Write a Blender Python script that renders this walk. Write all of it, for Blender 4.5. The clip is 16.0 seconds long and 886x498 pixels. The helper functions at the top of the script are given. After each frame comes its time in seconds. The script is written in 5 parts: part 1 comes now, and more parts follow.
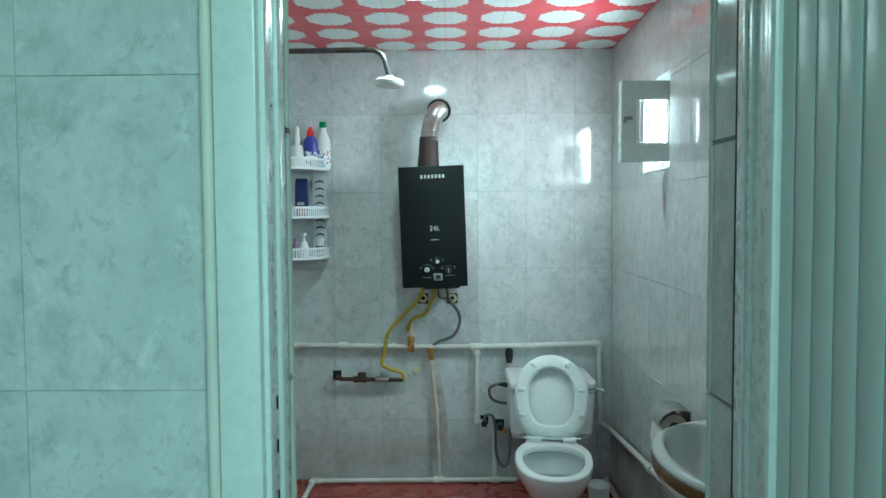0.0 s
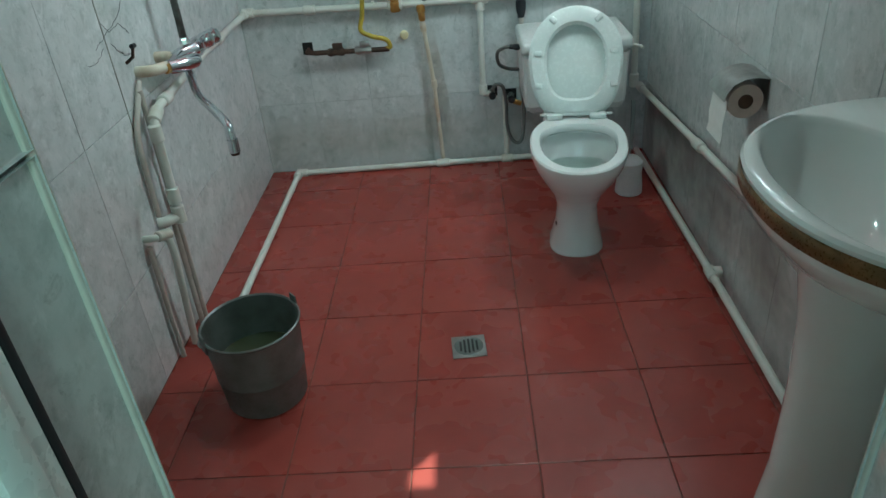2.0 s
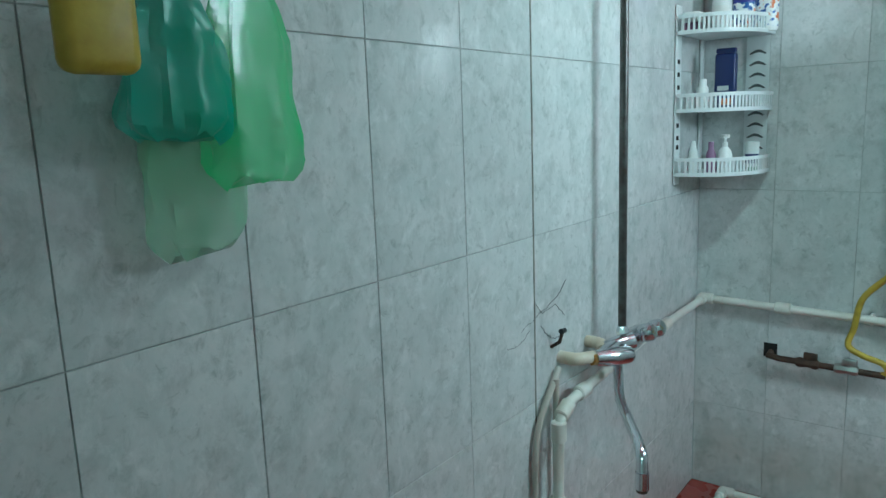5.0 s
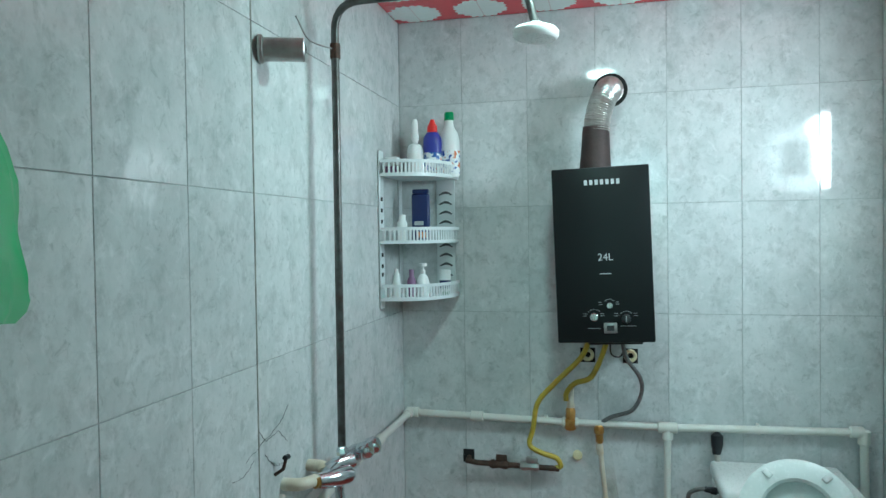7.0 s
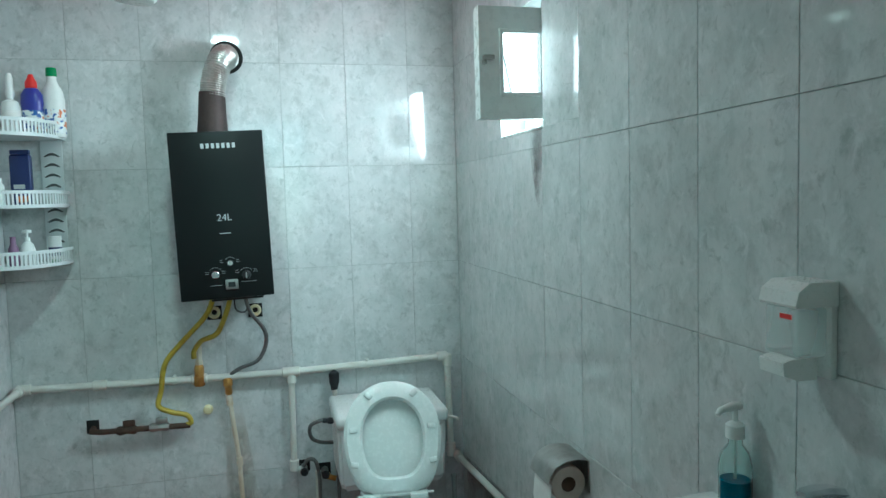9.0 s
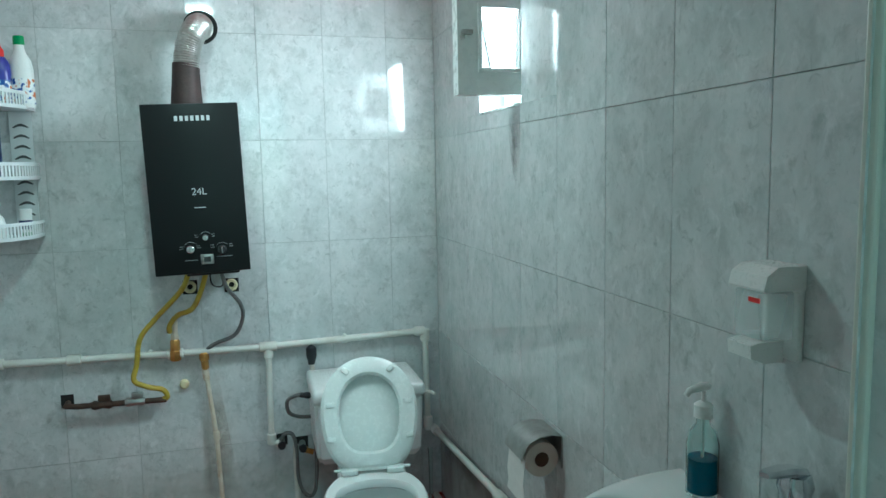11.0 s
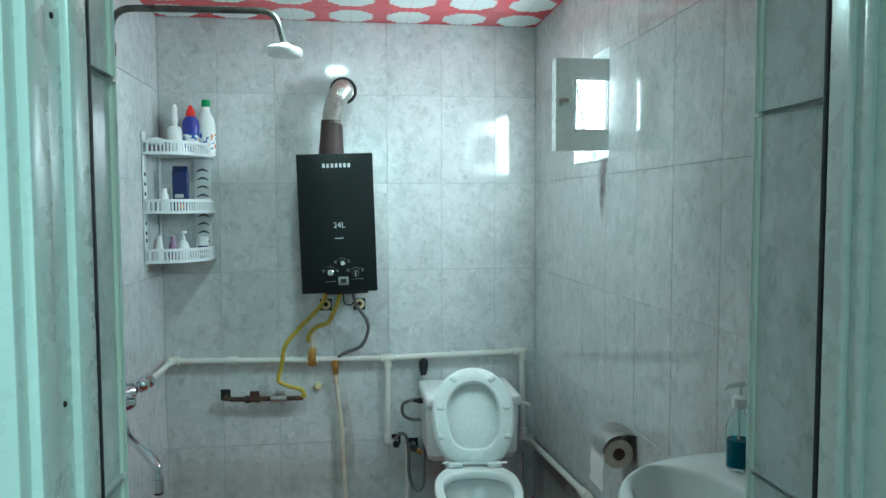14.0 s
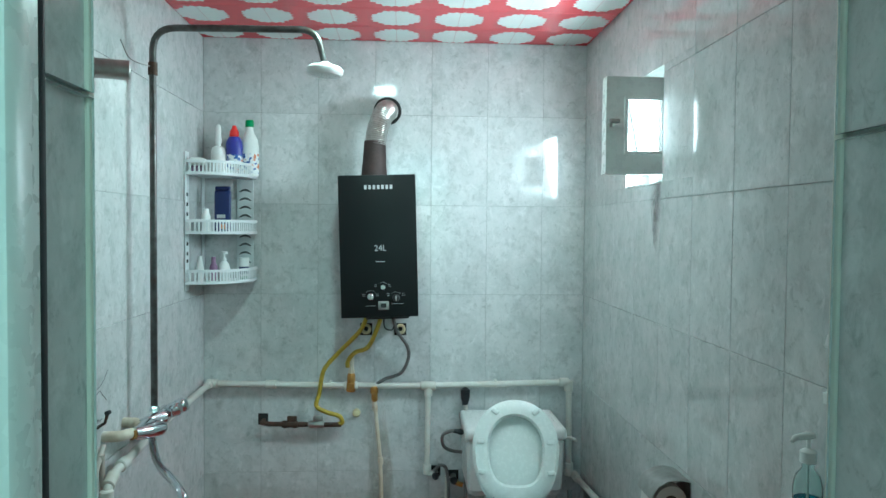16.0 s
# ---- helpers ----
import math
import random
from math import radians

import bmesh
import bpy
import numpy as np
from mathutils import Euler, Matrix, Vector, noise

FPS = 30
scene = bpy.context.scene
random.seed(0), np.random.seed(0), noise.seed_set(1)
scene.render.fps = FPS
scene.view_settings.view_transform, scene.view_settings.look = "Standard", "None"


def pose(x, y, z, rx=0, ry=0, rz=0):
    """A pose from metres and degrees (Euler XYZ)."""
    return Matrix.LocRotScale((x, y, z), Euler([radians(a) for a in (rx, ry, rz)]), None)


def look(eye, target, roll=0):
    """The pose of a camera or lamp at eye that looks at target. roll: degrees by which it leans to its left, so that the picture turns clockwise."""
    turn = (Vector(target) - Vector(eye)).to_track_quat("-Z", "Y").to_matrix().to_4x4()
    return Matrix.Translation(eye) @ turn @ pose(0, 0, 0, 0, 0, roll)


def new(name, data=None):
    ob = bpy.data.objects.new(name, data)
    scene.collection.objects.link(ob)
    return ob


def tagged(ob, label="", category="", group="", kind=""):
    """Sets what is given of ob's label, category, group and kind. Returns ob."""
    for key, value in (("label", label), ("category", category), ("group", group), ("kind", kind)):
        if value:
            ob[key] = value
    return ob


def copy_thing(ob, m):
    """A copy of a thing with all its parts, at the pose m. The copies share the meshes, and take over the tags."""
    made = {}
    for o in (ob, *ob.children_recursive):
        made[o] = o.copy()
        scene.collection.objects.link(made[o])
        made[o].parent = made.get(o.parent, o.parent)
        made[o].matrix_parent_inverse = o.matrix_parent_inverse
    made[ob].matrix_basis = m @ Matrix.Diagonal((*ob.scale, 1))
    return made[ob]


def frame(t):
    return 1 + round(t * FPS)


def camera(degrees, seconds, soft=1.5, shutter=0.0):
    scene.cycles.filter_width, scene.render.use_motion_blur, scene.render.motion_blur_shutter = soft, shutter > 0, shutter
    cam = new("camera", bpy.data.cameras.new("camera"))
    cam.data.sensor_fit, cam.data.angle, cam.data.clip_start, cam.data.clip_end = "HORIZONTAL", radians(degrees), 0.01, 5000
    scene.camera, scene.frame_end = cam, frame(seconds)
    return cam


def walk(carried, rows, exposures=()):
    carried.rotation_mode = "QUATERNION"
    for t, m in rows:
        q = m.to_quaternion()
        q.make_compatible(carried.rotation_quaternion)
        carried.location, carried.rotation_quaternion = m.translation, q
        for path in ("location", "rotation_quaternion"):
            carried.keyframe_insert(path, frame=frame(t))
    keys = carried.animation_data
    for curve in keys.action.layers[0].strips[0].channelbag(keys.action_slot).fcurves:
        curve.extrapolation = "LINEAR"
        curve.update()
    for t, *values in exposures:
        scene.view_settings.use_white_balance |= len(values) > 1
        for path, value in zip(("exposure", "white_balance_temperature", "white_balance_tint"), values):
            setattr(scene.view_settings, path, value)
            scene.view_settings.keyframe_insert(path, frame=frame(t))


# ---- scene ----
cam = camera(64.0, 16.0)
PATH = [
    (0, (0.868, -3.694, 1.403), (0.843, -1.696, 1.305), -0.4),
    (0.5, (0.871, -3.545, 1.374), (0.852, -1.582, 0.992), 0.7),
    (1, (0.844, -3.324, 1.353), (0.882, -1.49, 0.556), -0.7),
    (1.5, (0.847, -3.191, 1.329), (0.904, -1.464, 0.322), -3.3),
    (2, (0.929, -3.017, 1.323), (0.83, -1.3, 0.302), -5.2),
    (2.1, (0.929, -2.969, 1.322), (0.805, -1.26, 0.291), -5.9),
    (2.5, (0.954, -2.893, 1.326), (0.668, -1.216, 0.274), -6.4),
    (3, (0.913, -2.748, 1.342), (0.365, -1.1, 0.351), -6.2),
    (3.5, (0.894, -2.652, 1.375), (-0.014, -1.16, 0.4), -4.1),
    (4, (0.832, -2.547, 1.329), (-0.317, -1.128, 0.513), -6.7),
    (4.2, (0.817, -2.541, 1.344), (-0.401, -1.124, 0.631), -6),
    (6.3, (0.81, -2.636, 1.4), (0.005, -0.805, 1.378), -0.3),
    (6.5, (0.818, -2.634, 1.406), (0.121, -0.76, 1.387), -0.4),
    (7, (0.81, -2.68, 1.418), (0.344, -0.735, 1.377), -0.8),
    (7.5, (0.795, -2.745, 1.41), (0.603, -0.756, 1.324), -1.6),
    (8, (0.815, -2.83, 1.386), (0.889, -0.834, 1.293), -2.7),
    (8.5, (0.9, -2.85, 1.379), (1.224, -0.88, 1.259), -2.3),
    (8.7, (0.925, -2.86, 1.38), (1.336, -0.907, 1.251), -1.9),
    (10.8, (0.958, -2.846, 1.397), (1.533, -0.945, 1.164), -0.8),
    (11, (0.952, -2.856, 1.396), (1.472, -0.938, 1.172), -1.1),
    (11.5, (0.953, -2.899, 1.393), (1.269, -0.937, 1.174), -0.3),
    (12, (0.952, -2.997, 1.398), (1.083, -1.014, 1.173), 0.1),
    (12.5, (0.935, -3.103, 1.408), (0.994, -1.115, 1.194), 0.5),
    (13, (0.888, -3.162, 1.411), (1.025, -1.177, 1.212), 0.6),
    (13.5, (0.85, -3.249, 1.413), (1.04, -1.264, 1.253), 0.3),
    (14, (0.837, -3.283, 1.414), (1.092, -1.303, 1.293), -0.2),
    (14.5, (0.848, -3.273, 1.413), (1.08, -1.29, 1.305), -0.5),
    (15, (0.873, -3.232, 1.417), (1.027, -1.243, 1.278), -0.2),
    (15.5, (0.886, -3.191, 1.425), (0.983, -1.195, 1.329), 0.1),
    (16, (0.881, -3.182, 1.427), (0.992, -1.187, 1.363), 0.5),
]
EXPOSURES = [(0.0, 1.04, 5200, -26), (0.5, 1.2, 5400, -24), (0.8, 1.2, 5480, -22), (1.5, 1.0, 5600, -19), (2.2, 1.06, 5380, -24), (3.0, 1.08, 5080, -26), (4.0, 1.13, 4880, -28), (6.3, 1.1, 5130, -27), (12.0, 1.15, 5130, -27), (16.0, 1.2, 5170, -27)]
walk(cam, [(t, look(eye, target, roll)) for t, eye, target, roll in PATH], EXPOSURES)

# world, sun and lamps
SUN_WAY = Vector((0.735, -1.835, 0.0)) - Vector((1.75, -0.77, 1.77))
world = bpy.data.worlds.new("sky")
scene.world = world
world.use_nodes = True
wn = world.node_tree
sky = wn.nodes.new("ShaderNodeTexSky")
sky.sky_type, sky.sun_disc = "NISHITA", False
sky.sun_elevation = math.asin(-SUN_WAY.normalized().z)
sky.sun_rotation = math.atan2(-SUN_WAY.x, -SUN_WAY.y)
sky.altitude = 900
wn.links.new(sky.outputs[0], wn.nodes["Background"].inputs[0])
wn.nodes["Background"].inputs[1].default_value = 0.15


def lamp(name, kind, m, power, color, **settings):
    data = bpy.data.lights.new(name, kind)
    data.energy, data.color = power, color
    if kind == "SUN":
        data.angle = settings["angle"]
    if kind == "AREA":
        data.shape, data.size, data.size_y = "RECTANGLE", settings["size"], settings["size_y"]
    ob = new(name, data)
    ob.matrix_world = m
    return ob


lamp("sun", "SUN", look(Vector((0, 0, 0)) - SUN_WAY * 3, (0, 0, 0)), 5.0, (1, 0.95, 0.88), angle=radians(0.6))
# daylight in the bathroom window; the two lobby lamps are unseen, added fill
lamp("window_daylight", "AREA", look((1.725, -0.78, 1.761), (0.4, -0.76, 1.5)), 6.8, (1.0, 0.89, 0.97), size=0.33, size_y=0.32)
lamp("lobby_fill_low", "AREA", look((0.80, -4.93, 1.62), (0.85, -2.6, 1.35)), 2.0, (0.80, 1.0, 0.94), size=1.1, size_y=1.1)
lamp("lobby_fill_high", "AREA", look((1.3, -4.3, 2.44), (1.3, -4.29, 0)), 11.5, (0.82, 1.0, 0.95), size=0.5, size_y=0.5)
lamp("ceiling_lamp_light", "AREA", look((0.76, -1.0, 2.212), (0.76, -1.0, 0)), 3.4, (0.93, 1.0, 0.98), size=0.11, size_y=0.11)


# ---------------------------------------------------------------- materials
def material(name, color=(0.8, 0.8, 0.8), rough=0.5, metal=0.0, **more):
    m = bpy.data.materials.new(name)
    m.use_nodes = True
    b = m.node_tree.nodes["Principled BSDF"]
    b.inputs["Base Color"].default_value = (*color, 1)
    b.inputs["Roughness"].default_value = rough
    b.inputs["Metallic"].default_value = metal
    for key, value in more.items():
        b.inputs[key.replace("_", " ")].default_value = value
    return m


def link(m, a, b):
    m.node_tree.links.new(a, b)


def node(m, kind, **inputs):
    n = m.node_tree.nodes.new(kind)
    for key, value in inputs.items():
        if key == "op":
            n.operation = value
        elif isinstance(value, bpy.types.NodeSocket):
            link(m, value, n.inputs[int(key[1:])] if key[0] == "i" and key[1:].isdigit() else n.inputs[key])
        else:
            n.inputs[int(key[1:]) if key[0] == "i" and key[1:].isdigit() else key].default_value = value
    return n


def ramp(m, fac, stops):
    n = m.node_tree.nodes.new("ShaderNodeValToRGB")
    while len(n.color_ramp.elements) < len(stops):
        n.color_ramp.elements.new(0.5)
    for e, (p, c) in zip(n.color_ramp.elements, stops):
        e.position, e.color = p, (*c, 1) if len(c) == 3 else c
    link(m, fac, n.inputs[0])
    return n.outputs[0]


def mix(m, fac, a, b, blend="MIX"):
    n = m.node_tree.nodes.new("ShaderNodeMix")
    n.data_type, n.blend_type = "RGBA", blend
    for socket, value in zip((n.inputs[0], n.inputs[6], n.inputs[7]), (fac, a, b)):
        if isinstance(value, bpy.types.NodeSocket):
            link(m, value, socket)
        else:
            socket.default_value = value if isinstance(value, float) else (*value, 1)
    return n.outputs[2]


def noise_tex(m, vector, scale, detail=4.0, rough=0.55, distortion=0.0):
    n = m.node_tree.nodes.new("ShaderNodeTexNoise")
    n.inputs["Scale"].default_value, n.inputs["Detail"].default_value = scale, detail
    n.inputs["Roughness"].default_value, n.inputs["Distortion"].default_value = rough, distortion
    link(m, vector, n.inputs["Vector"])
    return n.outputs["Fac"]


def place(m, shift=True):
    """World place, shifted for each piece so that no two pieces look alike."""
    geo = m.node_tree.nodes.new("ShaderNodeNewGeometry")
    if not shift:
        return geo.outputs["Position"]
    info = m.node_tree.nodes.new("ShaderNodeObjectInfo")
    s = node(m, "ShaderNodeMath", op="MULTIPLY", i0=info.outputs["Random"], i1=17.0)
    v = node(m, "ShaderNodeCombineXYZ", i0=s.outputs[0], i1=s.outputs[0], i2=s.outputs[0])
    return node(m, "ShaderNodeVectorMath", op="ADD", i0=geo.outputs["Position"], i1=v.outputs[0]).outputs[0]


def bump(m, height, strength, distance=0.002):
    n = m.node_tree.nodes.new("ShaderNodeBump")
    n.inputs["Strength"].default_value, n.inputs["Distance"].default_value = strength, distance
    link(m, height, n.inputs["Height"])
    link(m, n.outputs[0], m.node_tree.nodes["Principled BSDF"].inputs["Normal"])


def feed(m, name, socket):
    link(m, socket, m.node_tree.nodes["Principled BSDF"].inputs[name])


def worn(name, a, b, rough=0.4, metal=0.0, scale=14.0, stain=None, amount=0.35, relief=0.1, **more):
    """A painted, plastic or metal surface with fine mottling and soft stains."""
    m = material(name, a, rough, metal, **more)
    p = place(m)
    big, fine = noise_tex(m, p, scale, 5), noise_tex(m, p, scale * 9, 3)
    c = mix(m, ramp(m, big, [(0.35, (0, 0, 0)), (0.7, (1, 1, 1))]), a, b)
    if stain:
        s = ramp(m, noise_tex(m, p, scale * 0.6, 6, 0.65), [(0.55, (0, 0, 0)), (0.72, (amount,) * 3)])
        c = mix(m, s, c, stain)
    feed(m, "Base Color", c)
    r = node(m, "ShaderNodeMapRange", i0=fine, i1=0.3, i2=0.7, i3=rough * 0.8, i4=min(1.0, rough * 1.25))
    feed(m, "Roughness", r.outputs[0])
    bump(m, fine, relief, 0.001)
    return m


def marble_tile(name, light, mid, dark, stretch):
    m = material(name, light, 0.1, Specular_IOR_Level=0.55)
    p = node(m, "ShaderNodeMapping", i0=place(m), i3=stretch).outputs[0]
    cloud, blot, fine = noise_tex(m, p, 8, 6, 0.66, 0.3), noise_tex(m, p, 19, 7, 0.72, 0.25), noise_tex(m, p, 70, 3, 0.6)
    c = mix(m, ramp(m, cloud, [(0.32, (0, 0, 0)), (0.68, (1, 1, 1))]), mid, light)
    flake = noise_tex(m, p, 34, 5, 0.75, 0.8)
    c = mix(m, ramp(m, blot, [(0.5, (0, 0, 0)), (0.7, (0.6, 0.6, 0.6))]), c, dark)
    c = mix(m, ramp(m, flake, [(0.56, (0, 0, 0)), (0.68, (0.6, 0.6, 0.6))]), c, dark)
    c = mix(m, ramp(m, noise_tex(m, p, 24, 6, 0.7, 0.6), [(0.54, (0, 0, 0)), (0.68, (0.6, 0.6, 0.6))]), c, tuple(min(0.8, v * 1.14) for v in light))
    c = mix(m, ramp(m, fine, [(0.5, (0, 0, 0)), (0.8, (0.25, 0.25, 0.25))]), c, dark)
    info = m.node_tree.nodes.new("ShaderNodeObjectInfo")
    tone = node(m, "ShaderNodeMapRange", i0=info.outputs["Random"], i3=0.94, i4=1.03)
    hsv = node(m, "ShaderNodeHueSaturation", Color=c, Value=tone.outputs[0])
    feed(m, "Base Color", hsv.outputs[0])
    r = node(m, "ShaderNodeMapRange", i0=cloud, i1=0.3, i2=0.7, i3=0.04, i4=0.10)
    feed(m, "Roughness", r.outputs[0])
    bump(m, noise_tex(m, p, 3.5, 2), 0.06, 0.004)
    return m


WALL_TILE = marble_tile("wall_tile_glaze", (0.70, 0.705, 0.70), (0.56, 0.585, 0.58), (0.35, 0.375, 0.37), (1, 1, 0.85))
GROUT = worn("wall_grout", (0.50, 0.53, 0.52), (0.37, 0.39, 0.38), 0.85, scale=9, stain=(0.10, 0.09, 0.07), amount=0.7)
PLASTER = worn("plaster", (0.62, 0.63, 0.60), (0.55, 0.56, 0.53), 0.8, scale=5)

FLOOR_TILE = material("floor_tile_glaze", (0.3, 0.05, 0.04), 0.32)
p = place(FLOOR_TILE)
c = mix(FLOOR_TILE, ramp(FLOOR_TILE, noise_tex(FLOOR_TILE, p, 5, 3, 0.5, 0.6), [(0.3, (0, 0, 0)), (0.7, (1, 1, 1))]), (0.27, 0.044, 0.035), (0.33, 0.056, 0.044))
c = mix(FLOOR_TILE, ramp(FLOOR_TILE, noise_tex(FLOOR_TILE, p, 15, 3, 0.5, 1.4), [(0.45, (0, 0, 0)), (0.85, (0.15, 0.15, 0.15))]), c, (0.46, 0.13, 0.10))
c = mix(FLOOR_TILE, ramp(FLOOR_TILE, noise_tex(FLOOR_TILE, place(FLOOR_TILE, False), 2.2, 5, 0.6), [(0.5, (0, 0, 0)), (0.75, (0.22, 0.22, 0.22))]), c, (0.16, 0.06, 0.05))
feed(FLOOR_TILE, "Base Color", c)
feed(FLOOR_TILE, "Roughness", node(FLOOR_TILE, "ShaderNodeMapRange", i0=noise_tex(FLOOR_TILE, p, 9, 2), i1=0.3, i2=0.7, i3=0.24, i4=0.32).outputs[0])
bump(FLOOR_TILE, noise_tex(FLOOR_TILE, p, 11, 2, 0.5, 0.4), 0.06, 0.002)
FLOOR_GROUT = worn("floor_grout", (0.20, 0.08, 0.06), (0.07, 0.035, 0.028), 0.9, scale=12, stain=(0.22, 0.16, 0.12))

# ceiling panels: red plastic printed with white scalloped blossoms
CEILING = material("printed_ceiling_panel", (0.6, 0.08, 0.1), 0.22)
sep = node(CEILING, "ShaderNodeSeparateXYZ", i0=place(CEILING, False))


def math_node(m, op, a, b=0.0, c=0.0):
    return node(m, "ShaderNodeMath", op=op, i0=a, i1=b, i2=c).outputs[0]


def cell(axis, start):
    w = math_node(CEILING, "SUBTRACT", sep.outputs[axis], start)
    w = math_node(CEILING, "MODULO", math_node(CEILING, "ADD", w, 50.0), 0.25)
    return math_node(CEILING, "SUBTRACT", w, 0.125)


cu, cv = cell(0, 0.845 + 0.125), cell(1, -0.1 - 0.125)
au, av = math_node(CEILING, "ABSOLUTE", cu), math_node(CEILING, "ABSOLUTE", cv)
diag = math_node(CEILING, "MULTIPLY", math_node(CEILING, "ADD", au, av), 0.71)
octagon = math_node(CEILING, "MAXIMUM", math_node(CEILING, "MAXIMUM", au, av), diag)
angle = math_node(CEILING, "ARCTAN2", cv, cu)
scallop = math_node(CEILING, "MULTIPLY", math_node(CEILING, "COSINE", math_node(CEILING, "MULTIPLY", angle, 20.0)), 0.0042)
blossom = math_node(CEILING, "LESS_THAN", math_node(CEILING, "ADD", octagon, scallop), 0.094)
vein = math_node(CEILING, "MULTIPLY", math_node(CEILING, "LESS_THAN", au, 0.0018), 0.45)
fleck = ramp(CEILING, noise_tex(CEILING, place(CEILING, False), 60, 4), [(0.5, (0, 0, 0)), (0.7, (0.3, 0.3, 0.3))])
white = mix(CEILING, vein, mix(CEILING, fleck, (0.80, 0.82, 0.79), (0.66, 0.70, 0.66)), (0.55, 0.3, 0.3))
red = mix(CEILING, fleck, (0.60, 0.055, 0.075), (0.50, 0.05, 0.065))
feed(CEILING, "Base Color", mix(CEILING, blossom, red, white))

PORCELAIN = worn("white_porcelain", (0.80, 0.82, 0.80), (0.76, 0.78, 0.76), 0.08, scale=6, relief=0.02, Coat_Weight=0.3)
SEAT_PLASTIC = worn("white_seat_plastic", (0.78, 0.82, 0.79), (0.72, 0.77, 0.74), 0.25, scale=8, relief=0.03)
YELLOWED = worn("yellowed_plastic", (0.72, 0.66, 0.42), (0.62, 0.52, 0.28), 0.4, scale=30)
PPR = worn("white_pipe_plastic", (0.74, 0.74, 0.69), (0.66, 0.65, 0.58), 0.35, scale=8, stain=(0.42, 0.33, 0.2), amount=0.4)
PPR_RUSTY = worn("rust_stained_pipe_plastic", (0.70, 0.66, 0.56), (0.56, 0.47, 0.34), 0.45, scale=14, stain=(0.36, 0.16, 0.04), amount=0.9)
OLD_HOSE = worn("greyed_pipe_plastic", (0.56, 0.52, 0.47), (0.44, 0.39, 0.34), 0.5, scale=12, stain=(0.24, 0.2, 0.16), amount=0.6)
RUST = worn("rusty_iron", (0.095, 0.055, 0.038), (0.05, 0.036, 0.028), 0.75, 0.4, scale=40)
BRASS = worn("tarnished_brass", (0.55, 0.33, 0.10), (0.42, 0.20, 0.05), 0.4, 0.8, scale=50)
CHROME = material("chrome", (0.66, 0.69, 0.72), 0.14, 1.0)
BOWL_WATER = material("clean_water", (0.90, 0.97, 0.95), 0.02, Transmission_Weight=1.0, IOR=1.33)
STEEL = worn("dull_steel", (0.46, 0.46, 0.44), (0.34, 0.33, 0.31), 0.35, 0.9, scale=25, stain=(0.16, 0.11, 0.08), amount=0.5)
GALVANISED = worn("galvanised_steel", (0.21, 0.225, 0.215), (0.12, 0.13, 0.12), 0.42, 0.55, scale=14, stain=(0.16, 0.15, 0.13), amount=0.6)
WATER = material("dull_water", (0.06, 0.065, 0.035), 0.03, 0.0)
BLACK_GLASS = material("black_enamel", (0.009, 0.011, 0.011), 0.3, Specular_IOR_Level=0.2)
feed(BLACK_GLASS, "Roughness", node(BLACK_GLASS, "ShaderNodeMapRange", i0=noise_tex(BLACK_GLASS, place(BLACK_GLASS), 9, 4), i1=0.3, i2=0.7, i3=0.38, i4=0.42).outputs[0])
HEATER_SIDE = worn("dark_sheet_metal", (0.03, 0.032, 0.033), (0.02, 0.02, 0.02), 0.45, 0.3, scale=10)
FLUE_BROWN = worn("scorched_flue", (0.055, 0.035, 0.032), (0.032, 0.022, 0.02), 0.6, 0.2, scale=20)
FOIL = worn("crinkled_aluminium", (0.66, 0.66, 0.63), (0.50, 0.49, 0.46), 0.34, 1.0, scale=60, relief=0.3)
DARK = material("dark_hole", (0.012, 0.012, 0.011), 0.9)
DARK_SLOT = material("shaded_slot", (0.10, 0.11, 0.11), 0.8)
RUBBER = material("black_rubber", (0.012, 0.013, 0.016), 0.6)
PVC = worn("white_pvc", (0.74, 0.77, 0.75), (0.72, 0.75, 0.73), 0.28, scale=5, stain=(0.55, 0.55, 0.50), amount=0.1)
CREAM_TRIM = worn("ivory_trim", (0.72, 0.71, 0.64), (0.64, 0.63, 0.56), 0.4, scale=9)
SHELF_PLASTIC = worn("pale_shelf_plastic", (0.74, 0.77, 0.77), (0.68, 0.71, 0.71), 0.35, scale=10)
YELLOW_HOSE = worn("yellow_gas_hose", (0.52, 0.40, 0.05), (0.40, 0.30, 0.035), 0.4, scale=30, stain=(0.2, 0.13, 0.02), amount=0.5)
GREY_HOSE = worn("braided_grey_hose", (0.22, 0.22, 0.21), (0.13, 0.13, 0.13), 0.45, 0.4, scale=120)
WHITE_PLASTIC = worn("white_plastic", (0.80, 0.81, 0.79), (0.75, 0.76, 0.74), 0.3, scale=20, relief=0.03)
BLUE_PLASTIC = material("blue_plastic", (0.035, 0.04, 0.30), 0.3)
NAVY = material("navy_plastic", (0.012, 0.022, 0.10), 0.3)
RED_PLASTIC = material("red_plastic", (0.65, 0.02, 0.02), 0.35)
GREEN_PLASTIC = material("green_plastic", (0.02, 0.25, 0.07), 0.35)
PRINTED_LABEL = material("printed_label", (0.8, 0.8, 0.8), 0.35)
feed(PRINTED_LABEL, "Base Color", ramp(PRINTED_LABEL, noise_tex(PRINTED_LABEL, place(PRINTED_LABEL), 55, 1, 0.4), [(0.40, (0.02, 0.09, 0.34)), (0.46, (0.80, 0.82, 0.82)), (0.60, (0.80, 0.82, 0.82)), (0.66, (0.55, 0.16, 0.05))]))
